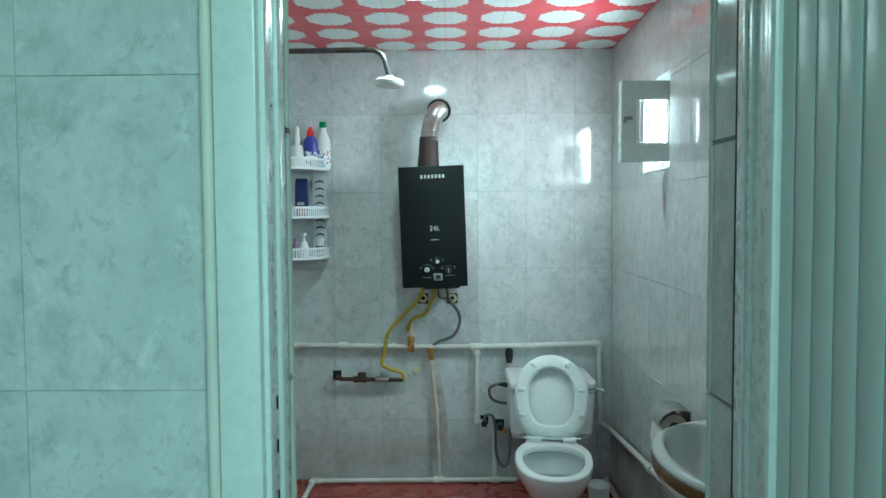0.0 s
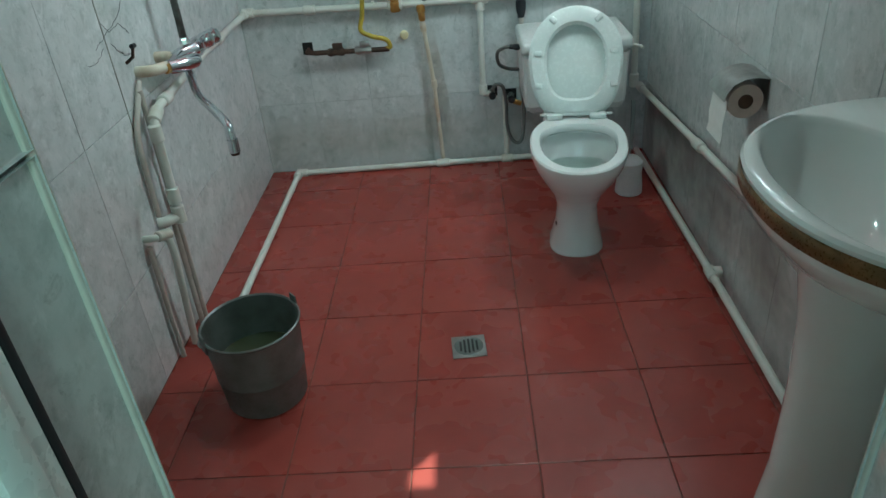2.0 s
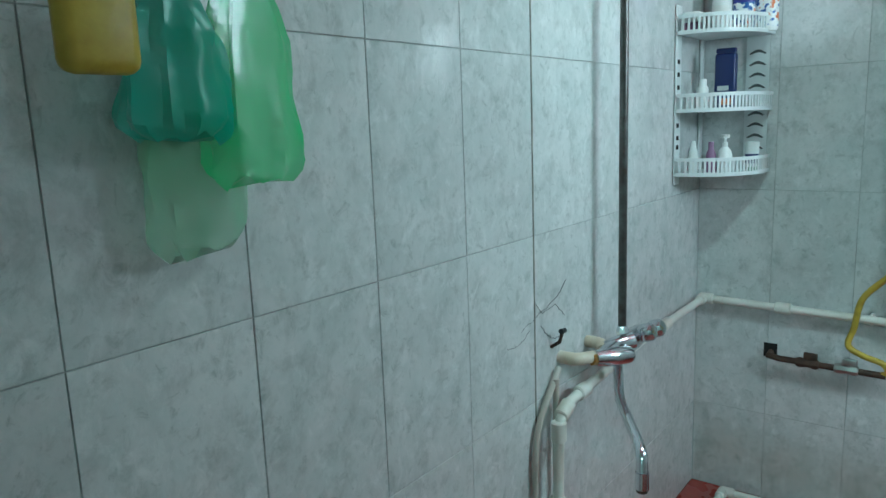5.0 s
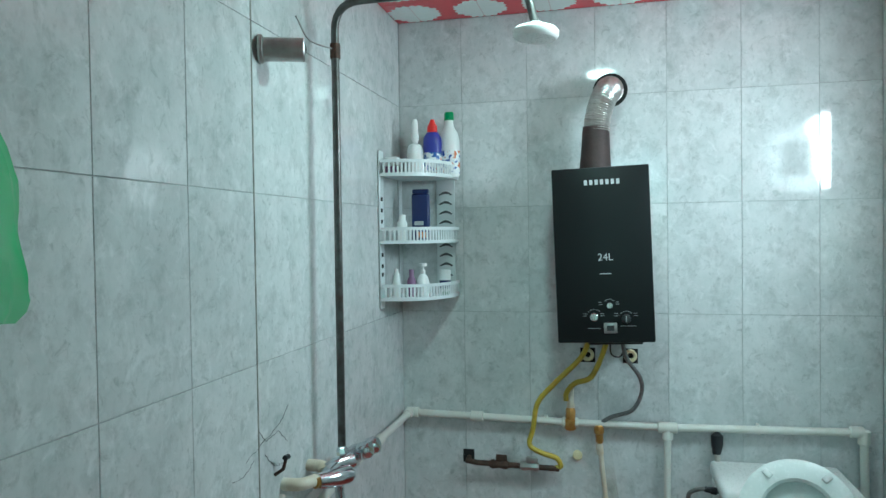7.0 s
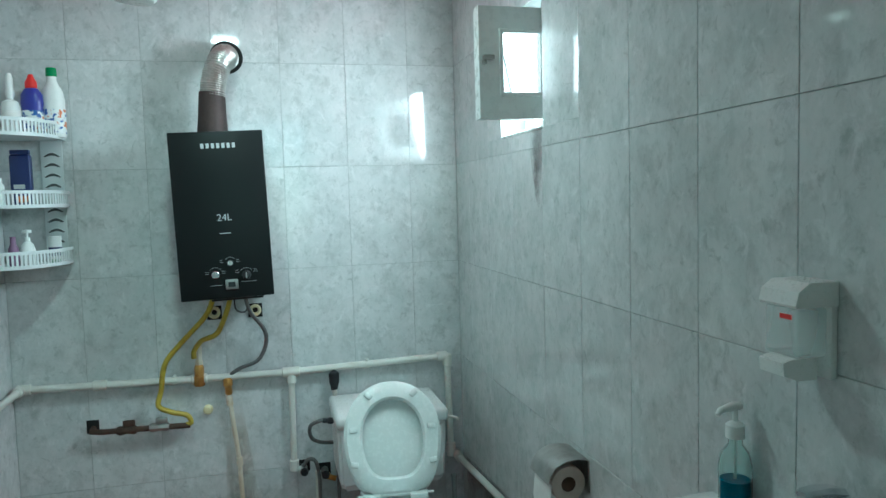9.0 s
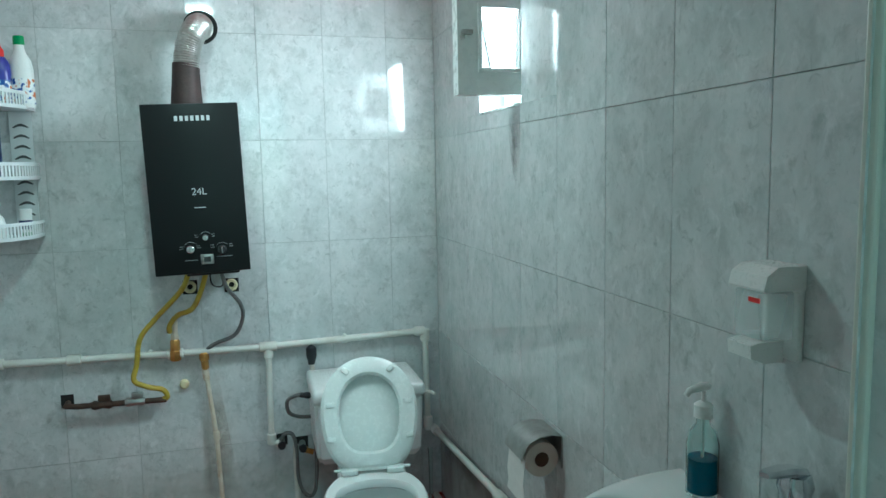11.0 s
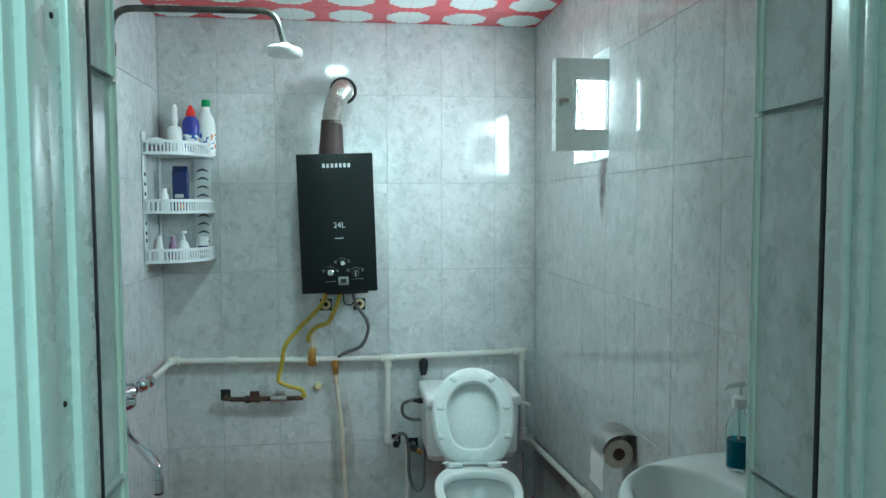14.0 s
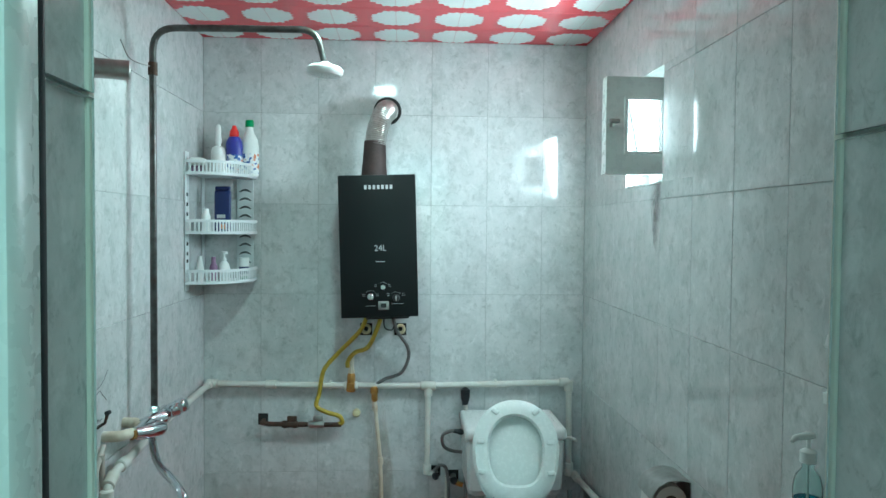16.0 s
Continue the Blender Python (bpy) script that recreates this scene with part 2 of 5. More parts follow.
RISER = worn("blackened_steel", (0.15, 0.15, 0.145), (0.08, 0.07, 0.065), 0.35, 0.8, scale=30, stain=(0.10, 0.05, 0.03), amount=0.6)
LABEL_ORANGE = material("orange_label", (0.7, 0.22, 0.03), 0.4)
MAUVE = material("mauve_plastic", (0.22, 0.12, 0.22), 0.4)
ROLL_PAPER = worn("beige_paper", (0.60, 0.52, 0.46), (0.54, 0.46, 0.40), 0.95, scale=40)
PAPER = worn("toilet_paper", (0.82, 0.81, 0.78), (0.76, 0.75, 0.72), 0.9, scale=40)
# cardboard colour darkened for the shade inside the plugged roll core
SHADED_CORE = worn("shaded_cardboard", (0.10, 0.055, 0.035), (0.07, 0.04, 0.025), 0.9, scale=30)
GOLD_RIM = worn("brown_gilt_band", (0.20, 0.11, 0.035), (0.12, 0.07, 0.03), 0.3, 0.3, scale=25, stain=(0.35, 0.16, 0.08), amount=0.6)
SOAP = material("blue_liquid_soap", (0.0, 0.10, 0.19), 0.06)
CLEAR = material("clear_plastic", (0.86, 0.96, 0.94), 0.05, Transmission_Weight=1.0, IOR=1.10)
CLEAR_SHELL = material("thin_clear_shell", (0.80, 0.86, 0.85), 0.12, Alpha=0.3)
PANE = material("window_glass", (1, 1, 1), 0.0, Transmission_Weight=1.0, IOR=1.45)
PRINT = material("silver_print", (0.50, 0.52, 0.52), 0.4)
SMALL_PRINT = material("grey_print", (0.30, 0.31, 0.31), 0.4)
GREEN_BAG = material("thin_green_bag", (0.10, 0.74, 0.18), 0.35, Transmission_Weight=0.3, Alpha=0.5)
PALE_BAG = material("thin_pale_green_bag", (0.45, 0.80, 0.50), 0.35, Transmission_Weight=0.45, Alpha=0.36)
TEAL_BAG = material("thin_teal_bag", (0.09, 0.52, 0.38), 0.3, Transmission_Weight=0.3, Alpha=0.55)
GREEN_CLOTH = worn("green_plastic_sheet", (0.008, 0.16, 0.085), (0.006, 0.12, 0.06), 0.35, scale=10)
BRISTLE = worn("black_bristle", (0.015, 0.015, 0.015), (0.03, 0.03, 0.03), 0.8, scale=60)
CRACK = material("crack", (0.10, 0.10, 0.10), 0.9)
LAMP = material("lamp_diffuser", (0.9, 0.9, 0.9), 0.4)
LAMP.node_tree.nodes["Principled BSDF"].inputs["Emission Color"].default_value = (0.9, 1, 0.97, 1)
LAMP.node_tree.nodes["Principled BSDF"].inputs["Emission Strength"].default_value = 3.0
DOOR_RIB = worn("ribbed_door_pvc", (0.60, 0.64, 0.61), (0.58, 0.62, 0.59), 0.4, scale=4, relief=0.0)


# ---------------------------------------------------------------- shapes
def make(name, bm, mat, smooth=False, parent=None, label=""):
    me = bpy.data.meshes.new(name)
    bmesh.ops.recalc_face_normals(bm, faces=bm.faces)
    bm.to_mesh(me)
    bm.free()
    if smooth:
        me.shade_smooth()
        me.set_sharp_from_angle(angle=radians(38))
    me.materials.append(mat)
    ob = new(name, me)
    if parent:
        ob.parent = parent
    if label:
        ob["label"] = label
    return ob


def part(name, bm, mat, parent, label="", smooth=True):
    return make(name, bm, mat, smooth, parent, label)


def thing(name, label, category, group=""):
    return tagged(new(name), label, category, group)


def box(x0, y0, z0, x1, y1, z1, bevel=0.0, segments=2, bm=None):
    own = bmesh.new()
    bmesh.ops.create_cube(own, size=1)
    bmesh.ops.transform(own, matrix=Matrix.LocRotScale(((x0 + x1) / 2, (y0 + y1) / 2, (z0 + z1) / 2), None, (x1 - x0, y1 - y0, z1 - z0)), verts=own.verts)
    if bevel:
        bmesh.ops.bevel(own, geom=own.edges[:], offset=bevel, segments=segments, affect="EDGES", profile=0.5)
    return join(bm, own)


def join(bm, own):
    if bm is None:
        return own
    table = {v: bm.verts.new(v.co) for v in own.verts}
    for f in own.faces:
        bm.faces.new([table[v] for v in f.verts])
    own.free()
    return bm


def moved(bm, m):
    bmesh.ops.transform(bm, matrix=m, verts=bm.verts)
    return bm


def smooth_line(points, steps=6):
    pts = [Vector(p) for p in points]
    if len(pts) < 3:
        return pts
    ext = [2 * pts[0] - pts[1], *pts, 2 * pts[-1] - pts[-2]]
    out = []
    for i in range(len(pts) - 1):
        a, b, c, d = ext[i:i + 4]
        for k in range(steps):
            t = k / steps
            out.append(0.5 * (2 * b + (c - a) * t + (2 * a - 5 * b + 4 * c - d) * t * t + (3 * b - a - 3 * c + d) * t ** 3))
    return out + [pts[-1]]


def rounded(points, radius, steps=5):
    """A line with its corners rounded off."""
    pts = [Vector(p) for p in points]
    out = [pts[0]]
    for a, b, c in zip(pts, pts[1:], pts[2:]):
        r = min(radius, (a - b).length * 0.49, (c - b).length * 0.49)
        p, q = b + (a - b).normalized() * r, b + (c - b).normalized() * r
        out += [p.lerp(b, k / steps).lerp(b.lerp(q, k / steps), k / steps) for k in range(steps + 1)]
    return out + [pts[-1]]


def tube(points, radius, sides=10, bm=None, caps=True):
    """A round tube along points; radius may be one number or one for each point."""
    bm = bm or bmesh.new()
    pts = [Vector(p) for p in points]
    radii = radius if isinstance(radius, (list, tuple)) else [radius] * len(pts)
    ways = [(pts[min(i + 1, len(pts) - 1)] - pts[max(i - 1, 0)]).normalized() for i in range(len(pts))]
    side = ways[0].orthogonal().normalized()
    rings = []
    for p, w, r in zip(pts, ways, radii):
        side = (side - w * side.dot(w)).normalized()
        up = w.cross(side)
        rings.append([bm.verts.new(p + (side * math.cos(a) + up * math.sin(a)) * r) for a in (2 * math.pi * k / sides for k in range(sides))])
    for a, b in zip(rings, rings[1:]):
        for k in range(sides):
            bm.faces.new((a[k], a[(k + 1) % sides], b[(k + 1) % sides], b[k]))
    if caps:
        bm.faces.new(rings[0][::-1])
        bm.faces.new(rings[-1])
    return bm


def lathe(profile, sides=24, m=None, bm=None):
    """A surface turned about the z axis from (radius, height) pairs."""
    own = bmesh.new()
    rings = []
    for r, z in profile:
        rings.append([own.verts.new((max(r, 1e-5) * math.cos(2 * math.pi * k / sides), max(r, 1e-5) * math.sin(2 * math.pi * k / sides), z)) for k in range(sides)])
    for a, b in zip(rings, rings[1:]):
        for k in range(sides):
            own.faces.new((a[k], a[(k + 1) % sides], b[(k + 1) % sides], b[k]))
    bmesh.ops.remove_doubles(own, verts=own.verts, dist=1e-4)
    if m is not None:
        moved(own, m)
    return join(bm, own)


def loft(rings, bm=None, cap_start=True, cap_end=True):
    """A skin over closed rings that all have the same number of points."""
    bm = bm or bmesh.new()
    made = [[bm.verts.new(p) for p in ring] for ring in rings]
    n = len(made[0])
    for a, b in zip(made, made[1:]):
        for k in range(n):
            bm.faces.new((a[k], a[(k + 1) % n], b[(k + 1) % n], b[k]))
    if cap_start:
        bm.faces.new(made[0][::-1])
    if cap_end:
        bm.faces.new(made[-1])
    return bm


def words(name, body, size, m, mat, parent):
    data = bpy.data.curves.new(name, "FONT")
    data.body, data.size, data.align_x, data.align_y, data.extrude = body, size, "CENTER", "CENTER", 0.0004
    ob = new(name, data)
    me = bpy.data.meshes.new_from_object(ob)
    bpy.data.objects.remove(ob)
    me.materials.clear()
    me.materials.append(mat)
    made = new(name, me)
    made.parent, made.matrix_basis = parent, m
    return made


# ---------------------------------------------------------------- setting
W, D, H = 1.70, 2.53, 2.245


def structure(name, bm, mat, label="", category="wall"):
    return tagged(make(name, bm, mat), label, category, kind="structure")


TILES = {}


def tile_mesh(w, h, mat, depth, edge):
    key = (round(w, 4), round(h, 4), mat.name)
    if key not in TILES:
        bm = bmesh.new()
        loops = []
        for inset, z in ((0, -depth), (0, -edge), (edge, 0)):
            a, b = w / 2 - inset, h / 2 - inset
            loops.append([(-a, -b, z), (a, -b, z), (a, b, z), (-a, b, z)])
        loft(loops, bm, cap_start=False)
        me = bpy.data.meshes.new("tile")
        bm.to_mesh(me)
        bm.free()
        me.materials.append(mat)
        TILES[key] = me
    return TILES[key]


def tile_face(parent, origin, right, up, xs, ys, mat, gap=0.003, depth=0.006, edge=0.0008, hole=None, uneven=0.0):
    """Tiles between the joint lines xs and ys of a face, each a piece of its own, cut round a hole."""
    right, up, origin = Vector(right), Vector(up), Vector(origin)
    normal = right.cross(up)
    for x0, x1 in zip(xs, xs[1:]):
        for y0, y1 in zip(ys, ys[1:]):
            rects = [(x0 + gap / 2, y0 + gap / 2, x1 - gap / 2, y1 - gap / 2)]
            if hole and x0 < hole[2] and x1 > hole[0] and y0 < hole[3] and y1 > hole[1]:
                a0, b0, a1, b1 = rects[0]
                h0, k0, h1, k1 = max(hole[0], a0), max(hole[1], b0), min(hole[2], a1), min(hole[3], b1)
                rects = [(a0, b0, a1, k0), (a0, k1, a1, b1), (a0, k0, h0, k1), (h1, k0, a1, k1)]
            for a0, b0, a1, b1 in rects:
                if a1 - a0 < 0.006 or b1 - b0 < 0.006:
                    continue
                ob = new("tile", tile_mesh(a1 - a0, b1 - b0, mat, depth, edge))
                tip = random.uniform(-uneven, uneven)
                rot = Matrix((right, up, normal)).transposed().to_4x4() @ Matrix.Rotation(tip, 4, random.choice("XY"))
                ob.matrix_basis = Matrix.Translation(origin + right * (a0 + a1) / 2 + up * (b0 + b1) / 2 + normal * random.uniform(0, uneven * 0.06)) @ rot
                ob.parent = parent


ROWS = [0.0, 0.32, 0.72, 1.12, 1.52, 1.92, H]
wall_back = structure("wall_back", box(-0.15, 0.0025, -0.1, W + 0.16, 0.15, H + 0.2), GROUT, "back wall of pale grey marbled glazed tiles")
wall_left = structure("wall_left", box(-0.15, -D, -0.1, -0.0025, 0.0, H + 0.2), GROUT, "long wall of pale grey marbled tiles with a cracked seam")
floor = structure("floor", box(-0.15, -2.82, -0.1, W + 0.16, 0.0, -0.0025), FLOOR_GROUT, "bathroom floor of worn red glazed tiles", "floor")

# window opening in the right wall
WY0, WY1, WZ0, WZ1, WT = -0.965, -0.595, 1.574, 1.945, 0.15
bm = box(W + 0.0025, -D, -0.1, W + WT, 0.0, WZ0)
box(W + 0.0025, -D, WZ1, W + WT, 0.0, H + 0.2, bm=bm)
box(W + 0.0025, -D, WZ0, W + WT, WY0, WZ1, bm=bm)
box(W + 0.0025, WY1, WZ0, W + WT, 0.0, WZ1, bm=bm)
wall_right = structure("wall_right", bm, GROUT, "wall of pale grey marbled tiles with a small window opening")

# ceiling of printed panels with fine joints
bm = bmesh.new()
y = 0.0
for y1 in (-0.225, -0.475, -0.725, -0.975, -1.225, -1.475, -1.725, -1.975, -2.225, -2.53):
    box(0, y1 + 0.0008, H, W, y - 0.0008, H + 0.012, 0.0015, 1, bm=bm)
    y = y1
ceiling = structure("ceiling", bm, CEILING, "ceiling of glossy red plastic panels printed with white blossoms", "ceiling")
structure("ceiling_slab", box(-0.15, -2.8, H + 0.013, W + WT, 0.15, H + 0.2), PLASTER, "plain slab above the ceiling panels", "ceiling")

# wall towards the lobby, with the doorway
DX0, DX1, DH = 0.60, 1.292, 2.08
OUT = -2.80
bm = box(-1.3, OUT + 0.0025, -0.1, DX0 - 0.0025, -D, 2.62)
box(DX1 + 0.0025, OUT + 0.0025, -0.1, 2.4, -D, 2.62, bm=bm)
box(DX0 - 0.0025, OUT + 0.0025, DH, DX1 + 0.0025, -D, 2.62, bm=bm)
wall_door = structure("wall_door", bm, PLASTER, "thick wall with a narrow tiled doorway")

threshold = structure("door_threshold", box(DX0, OUT, -0.05, DX1, -D - 0.02, 0.012, 0.004), CREAM_TRIM, "worn door sill", "threshold")

# unseen lobby, added to close the place behind the walk; its window is made up
structure("lobby_floor", box(-1.3, -5.0, -0.1, 2.4, OUT, -0.004), PLASTER, "plain lobby floor", "floor")
structure("lobby_ceiling", box(-1.3, -5.0, 2.5, 2.4, OUT, 2.62), PLASTER, "plain lobby ceiling", "ceiling")
structure("lobby_wall_left", box(-1.45, -5.0, -0.1, -1.3, OUT, 2.62), PLASTER, "plain lobby wall")
structure("lobby_wall_right", box(2.4, -5.0, -0.1, 2.55, OUT, 2.62), PLASTER, "plain lobby wall")
bm = box(-1.45, -5.15, -0.1, 2.55, -5.0, 0.85)
box(-1.45, -5.15, 2.25, 2.55, -5.0, 2.62, bm=bm)
box(-1.45, -5.15, 0.85, 0.24, -5.0, 2.25, bm=bm)
box(1.36, -5.15, 0.85, 2.55, -5.0, 2.25, bm=bm)
structure("lobby_wall_back", bm, PLASTER, "added unseen lobby wall with an opening for the fill light")

# plastic door frame with a dark seal, and corner trims of the tiled reveals
door_1 = thing("door_1", "white plastic door frame with a dark seal and ribbed leaf standing open", "door")
door_1["kind"] = "structure"
part("jamb", box(0.572, OUT - 0.012, 0, 0.627, -2.668, DH, 0.004), PVC, door_1)
part("jamb_lip", box(0.600, -2.725, 0, 0.634, -2.69, DH, 0.005), PVC, door_1)
part("jamb_rib", box(0.626, -2.797, 0, 0.634, -2.766, DH - 0.05, 0.0015, 2), PVC, door_1)
part("seal", box(0.6005, -2.667, 0, 0.626, -2.657, DH, 0.003), RUBBER, door_1, "black rubber door seal")
part("jamb", box(1.274, -2.80, 0, 1.32, -2.672, DH, 0.004), PVC, door_1)
for y0, y1 in ((-2.79, -2.765), (-2.735, -2.722), (-2.71, -2.70)):
    part("jamb_rib", box(1.270, y0, 0, 1.2745, y1, DH - 0.05, 0.0015, 2), PVC, door_1)
part("seal", box(1.2755, -2.671, 0, 1.2915, -2.662, DH, 0.003), RUBBER, door_1, "black rubber door seal")
part("jamb", box(0.628, OUT - 0.01, DH - 0.05, 1.273, -2.67, DH, 0.004), PVC, door_1)
strike = part("strike_plate", box(0.627, -2.758, 1.0, 0.630, -2.738, 1.17, 0.001, 1), PVC, door_1, "white strike plate")
for z in (1.02, 1.09, 1.15):
    part("latch_slot", box(0.630, -2.752, z - 0.009, 0.6308, -2.744, z + 0.009), DARK, strike)
for z in (0.62, 1.27, 1.55):
    part("screw", lathe([(0, 0), (0.0026, 0), (0.002, 0.0012), (0, 0.0015)], 10, Matrix.Translation((0.627, -2.74, z)) @ Matrix.Rotation(radians(90), 4, "Y")), DARK, door_1)
part("wall_trim", box(0.557, OUT - 0.016, 0, 0.5715, OUT + 0.002, DH + 0.03, 0.006, 3), CREAM_TRIM, door_1, "ivory plastic cover strip")
# ribbed leaf, opened outwards
leaf = part("leaf", box(1.268, -3.46, 0.02, 1.296, -2.815, DH - 0.03, 0.003), DOOR_RIB, door_1, "ribbed pale plastic door leaf")
for k in range(13):
    y = -3.40 + k * 0.045
    part("rib", box(1.2655, y, 0.05, 1.2685, y + 0.038, DH - 0.06, 0.0014, 2), DOOR_RIB, leaf)
part("leaf_edge", box(1.255, -2.832, 0.02, 1.267, -2.808, DH - 0.03, 0.004), PVC, leaf, "white leaf edge strip")
for x0, x1 in ((DX0 - 0.003, DX0 + 0.004), (DX1 - 0.004, DX1 + 0.003)):
    structure("trim", box(x0, -D - 0.008, 0, x1, -D + 0.004, DH, 0.002), CREAM_TRIM, "ivory corner trim of the tiled reveal", "trim")

# wall window: opening lining, fixed frame and the sash that stands open into the room
window_1 = thing("window_1", "small white plastic window with its sash standing open inwards", "window")
window_1["kind"] = "structure"
fx0, fx1, ft = W + 0.085, W + 0.135, 0.016
frame_bm = box(fx0, WY0, WZ0, fx1, WY1, WZ0 + ft, 0.003)
box(fx0, WY0, WZ1 - ft, fx1, WY1, WZ1, 0.003, bm=frame_bm)
box(fx0, WY0, WZ0 + ft, fx1, WY0 + ft, WZ1 - ft, 0.003, bm=frame_bm)
# far stile made extra wide to trim the sun patch on the floor
box(fx0, WY1 - 0.085, WZ0 + ft, fx1, WY1, WZ1 - ft, 0.003, bm=frame_bm)
part("window_frame", frame_bm, PVC, window_1)
part("window_sill", box(W - 0.004, WY0 + 0.001, WZ0 - 0.004, fx0, WY1 - 0.001, WZ0 + 0.004, 0.002), PVC, window_1)
sash = part("sash", bmesh.new(), PVC, window_1, "white plastic sash standing open")
SX0, SX1, SZ0, SZ1 = -0.203, 0.0, 1.598, 1.905
GX0, GX1, GZ0, GZ1 = -0.139, -0.019, 1.665, 1.838
sash_bm = bmesh.new()
for a in ((SX0, SZ0, SX1, GZ0), (SX0, GZ1, SX1, SZ1), (SX0, GZ0, GX0, GZ1), (GX1, GZ0, SX1, GZ1)):
    box(a[0], -0.022, a[1], a[2], 0.022, a[3], bm=sash_bm)
sash_bm.to_mesh(sash.data)
sash_bm.free()
part("pane", box(GX0, -0.004, GZ0, GX1, 0.004, GZ1), PANE, sash, "clear window pane").visible_shadow = False
bead = bmesh.new()
for a in ((GX0 - 0.006, GZ0 - 0.006, GX1 + 0.006, GZ0 + 0.006), (GX0 - 0.006, GZ1 - 0.006, GX1 + 0.006, GZ1 + 0.006), (GX0 - 0.006, GZ0 + 0.006, GX0 + 0.006, GZ1 - 0.006), (GX1 - 0.006, GZ0 + 0.006, GX1 + 0.006, GZ1 - 0.006)):
    box(a[0], -0.027, a[1], a[2], -0.0215, a[3], 0.0015, 1, bm=bead)
part("glazing_bead", bead, PVC, sash)
latch = part("latch", box(SX0 + 0.008, -0.040, 1.757, SX0 + 0.040, -0.022, 1.770, 0.003), STEEL, sash, "small metal sash latch")
part("latch_knob", lathe([(0, 0), (0.007, 0.001), (0.007, 0.012), (0, 0.014)], 12, Matrix.Translation((SX0 + 0.012, -0.03, 1.757)) @ Matrix.Rotation(radians(180), 4, "X")), STEEL, sash)
sash.matrix_basis = pose(W + 0.02, -0.937, 0, 0, 0, 1)

# ceiling lamp
ceiling_light = thing("ceiling_light", "small square white ceiling lamp, lit", "lamp")
part("frame", box(0.69, -1.07, H - 0.018, 0.83, -0.93, H - 0.001, 0.004), WHITE_PLASTIC, ceiling_light)
part("diffuser", box(0.702, -1.058, H - 0.024, 0.818, -0.942, H - 0.0185, 0.002), LAMP, ceiling_light, "glowing diffuser")

# ---------------------------------------------------------------- water heater
heater = thing("water_heater", "black gas water heater hung slightly crooked on the tiles", "water heater")
HW, HH, HD = 0.318, 0.587, 0.24
part("body", box(-HW / 2 + 0.006, 0.012, -HH / 2 + 0.006, HW / 2 - 0.006, HD - 0.012, HH / 2 - 0.006, 0.006), HEATER_SIDE, heater)
front = part("front_panel", box(-HW / 2, -0.004, -HH / 2, HW / 2, 0.012, HH / 2, 0.004), BLACK_GLASS, heater, "glossy black front panel")
face = pose(0, -0.0045, 0, 90, 0, 0)


def on_front(x, z):
    return Matrix.Translation((x, 0, z)) @ face


words("lettering", "24L", 0.034, on_front(0.008, -0.008), PRINT, front)
for k in range(7):
    part("brand_mark", box(-0.052 + k * 0.0175, -0.0052, 0.235, -0.0415 + k * 0.0175, -0.0042, 0.252, 0.0004, 1), PRINT, front, smooth=False)
part("printed_line", box(-0.012, -0.0055, -0.064, 0.026, -0.0042, -0.061), PRINT, front, smooth=False)
for kx, kz, r, mat in ((0.016, -0.168, 0.0125, CHROME), (-0.036, -0.206, 0.0155, CHROME), (0.068, -0.214, 0.0155, HEATER_SIDE)):
    knob = part("knob", lathe([(0, 0.0), (r, 0.0), (r, 0.004), (r * 0.86, 0.014), (r * 0.7, 0.016), (0, 0.016)], 20, on_front(kx, kz)), mat, heater, "round control knob")
    part("knob_grip", box(kx - 0.002, -0.0245, kz - r * 0.7, kx + 0.002, -0.0205, kz + r * 0.7, 0.001, 1), STEEL, knob)
    bars = bmesh.new()
    for k in range(5):
        a = radians(50 + 20 * k)
        join(bars, moved(box(-0.0035, -0.0055, -0.0007, 0.0035, -0.0042, 0.0007), Matrix.Translation((kx + math.cos(a) * r * 1.6, 0, kz + math.sin(a) * r * 1.6)) @ Matrix.Rotation(radians(90) - a, 4, "Y")))
    part("dial_marks", bars, SMALL_PRINT, knob, smooth=False)
for x0, x1, z in ((-0.072, -0.058, -0.196), (-0.072, -0.060, -0.203), (-0.016, -0.004, -0.196), (-0.016, -0.002, -0.203), (-0.02, -0.01, -0.158), (-0.02, -0.008, -0.165), (0.036, 0.046, -0.158), (0.036, 0.048, -0.165), (0.092, 0.104, -0.196), (0.092, 0.106, -0.204), (0.03, 0.042, -0.196), (0.03, 0.044, -0.204), (-0.058, -0.016, -0.245), (0.048, 0.1, -0.238)):
    part("small_print", box(x0, -0.0052, z - 0.0008, x1, -0.0042, z + 0.0008), SMALL_PRINT, front, smooth=False)
display = part("display", box(-0.006, -0.010, -0.262, 0.038, -0.0042, -0.226, 0.003), STEEL, heater, "small silver framed display")
part("screen", box(0.004, -0.0112, -0.253, 0.028, -0.0102, -0.235), HEATER_SIDE, display, smooth=False)
part("connector_plate", box(-0.06, 0.03, -HH / 2 - 0.012, 0.12, 0.14, -HH / 2 + 0.008, 0.003), HEATER_SIDE, heater)
heater.matrix_basis = pose(0.777, -0.253, 1.342, 0, -1.75, 0)

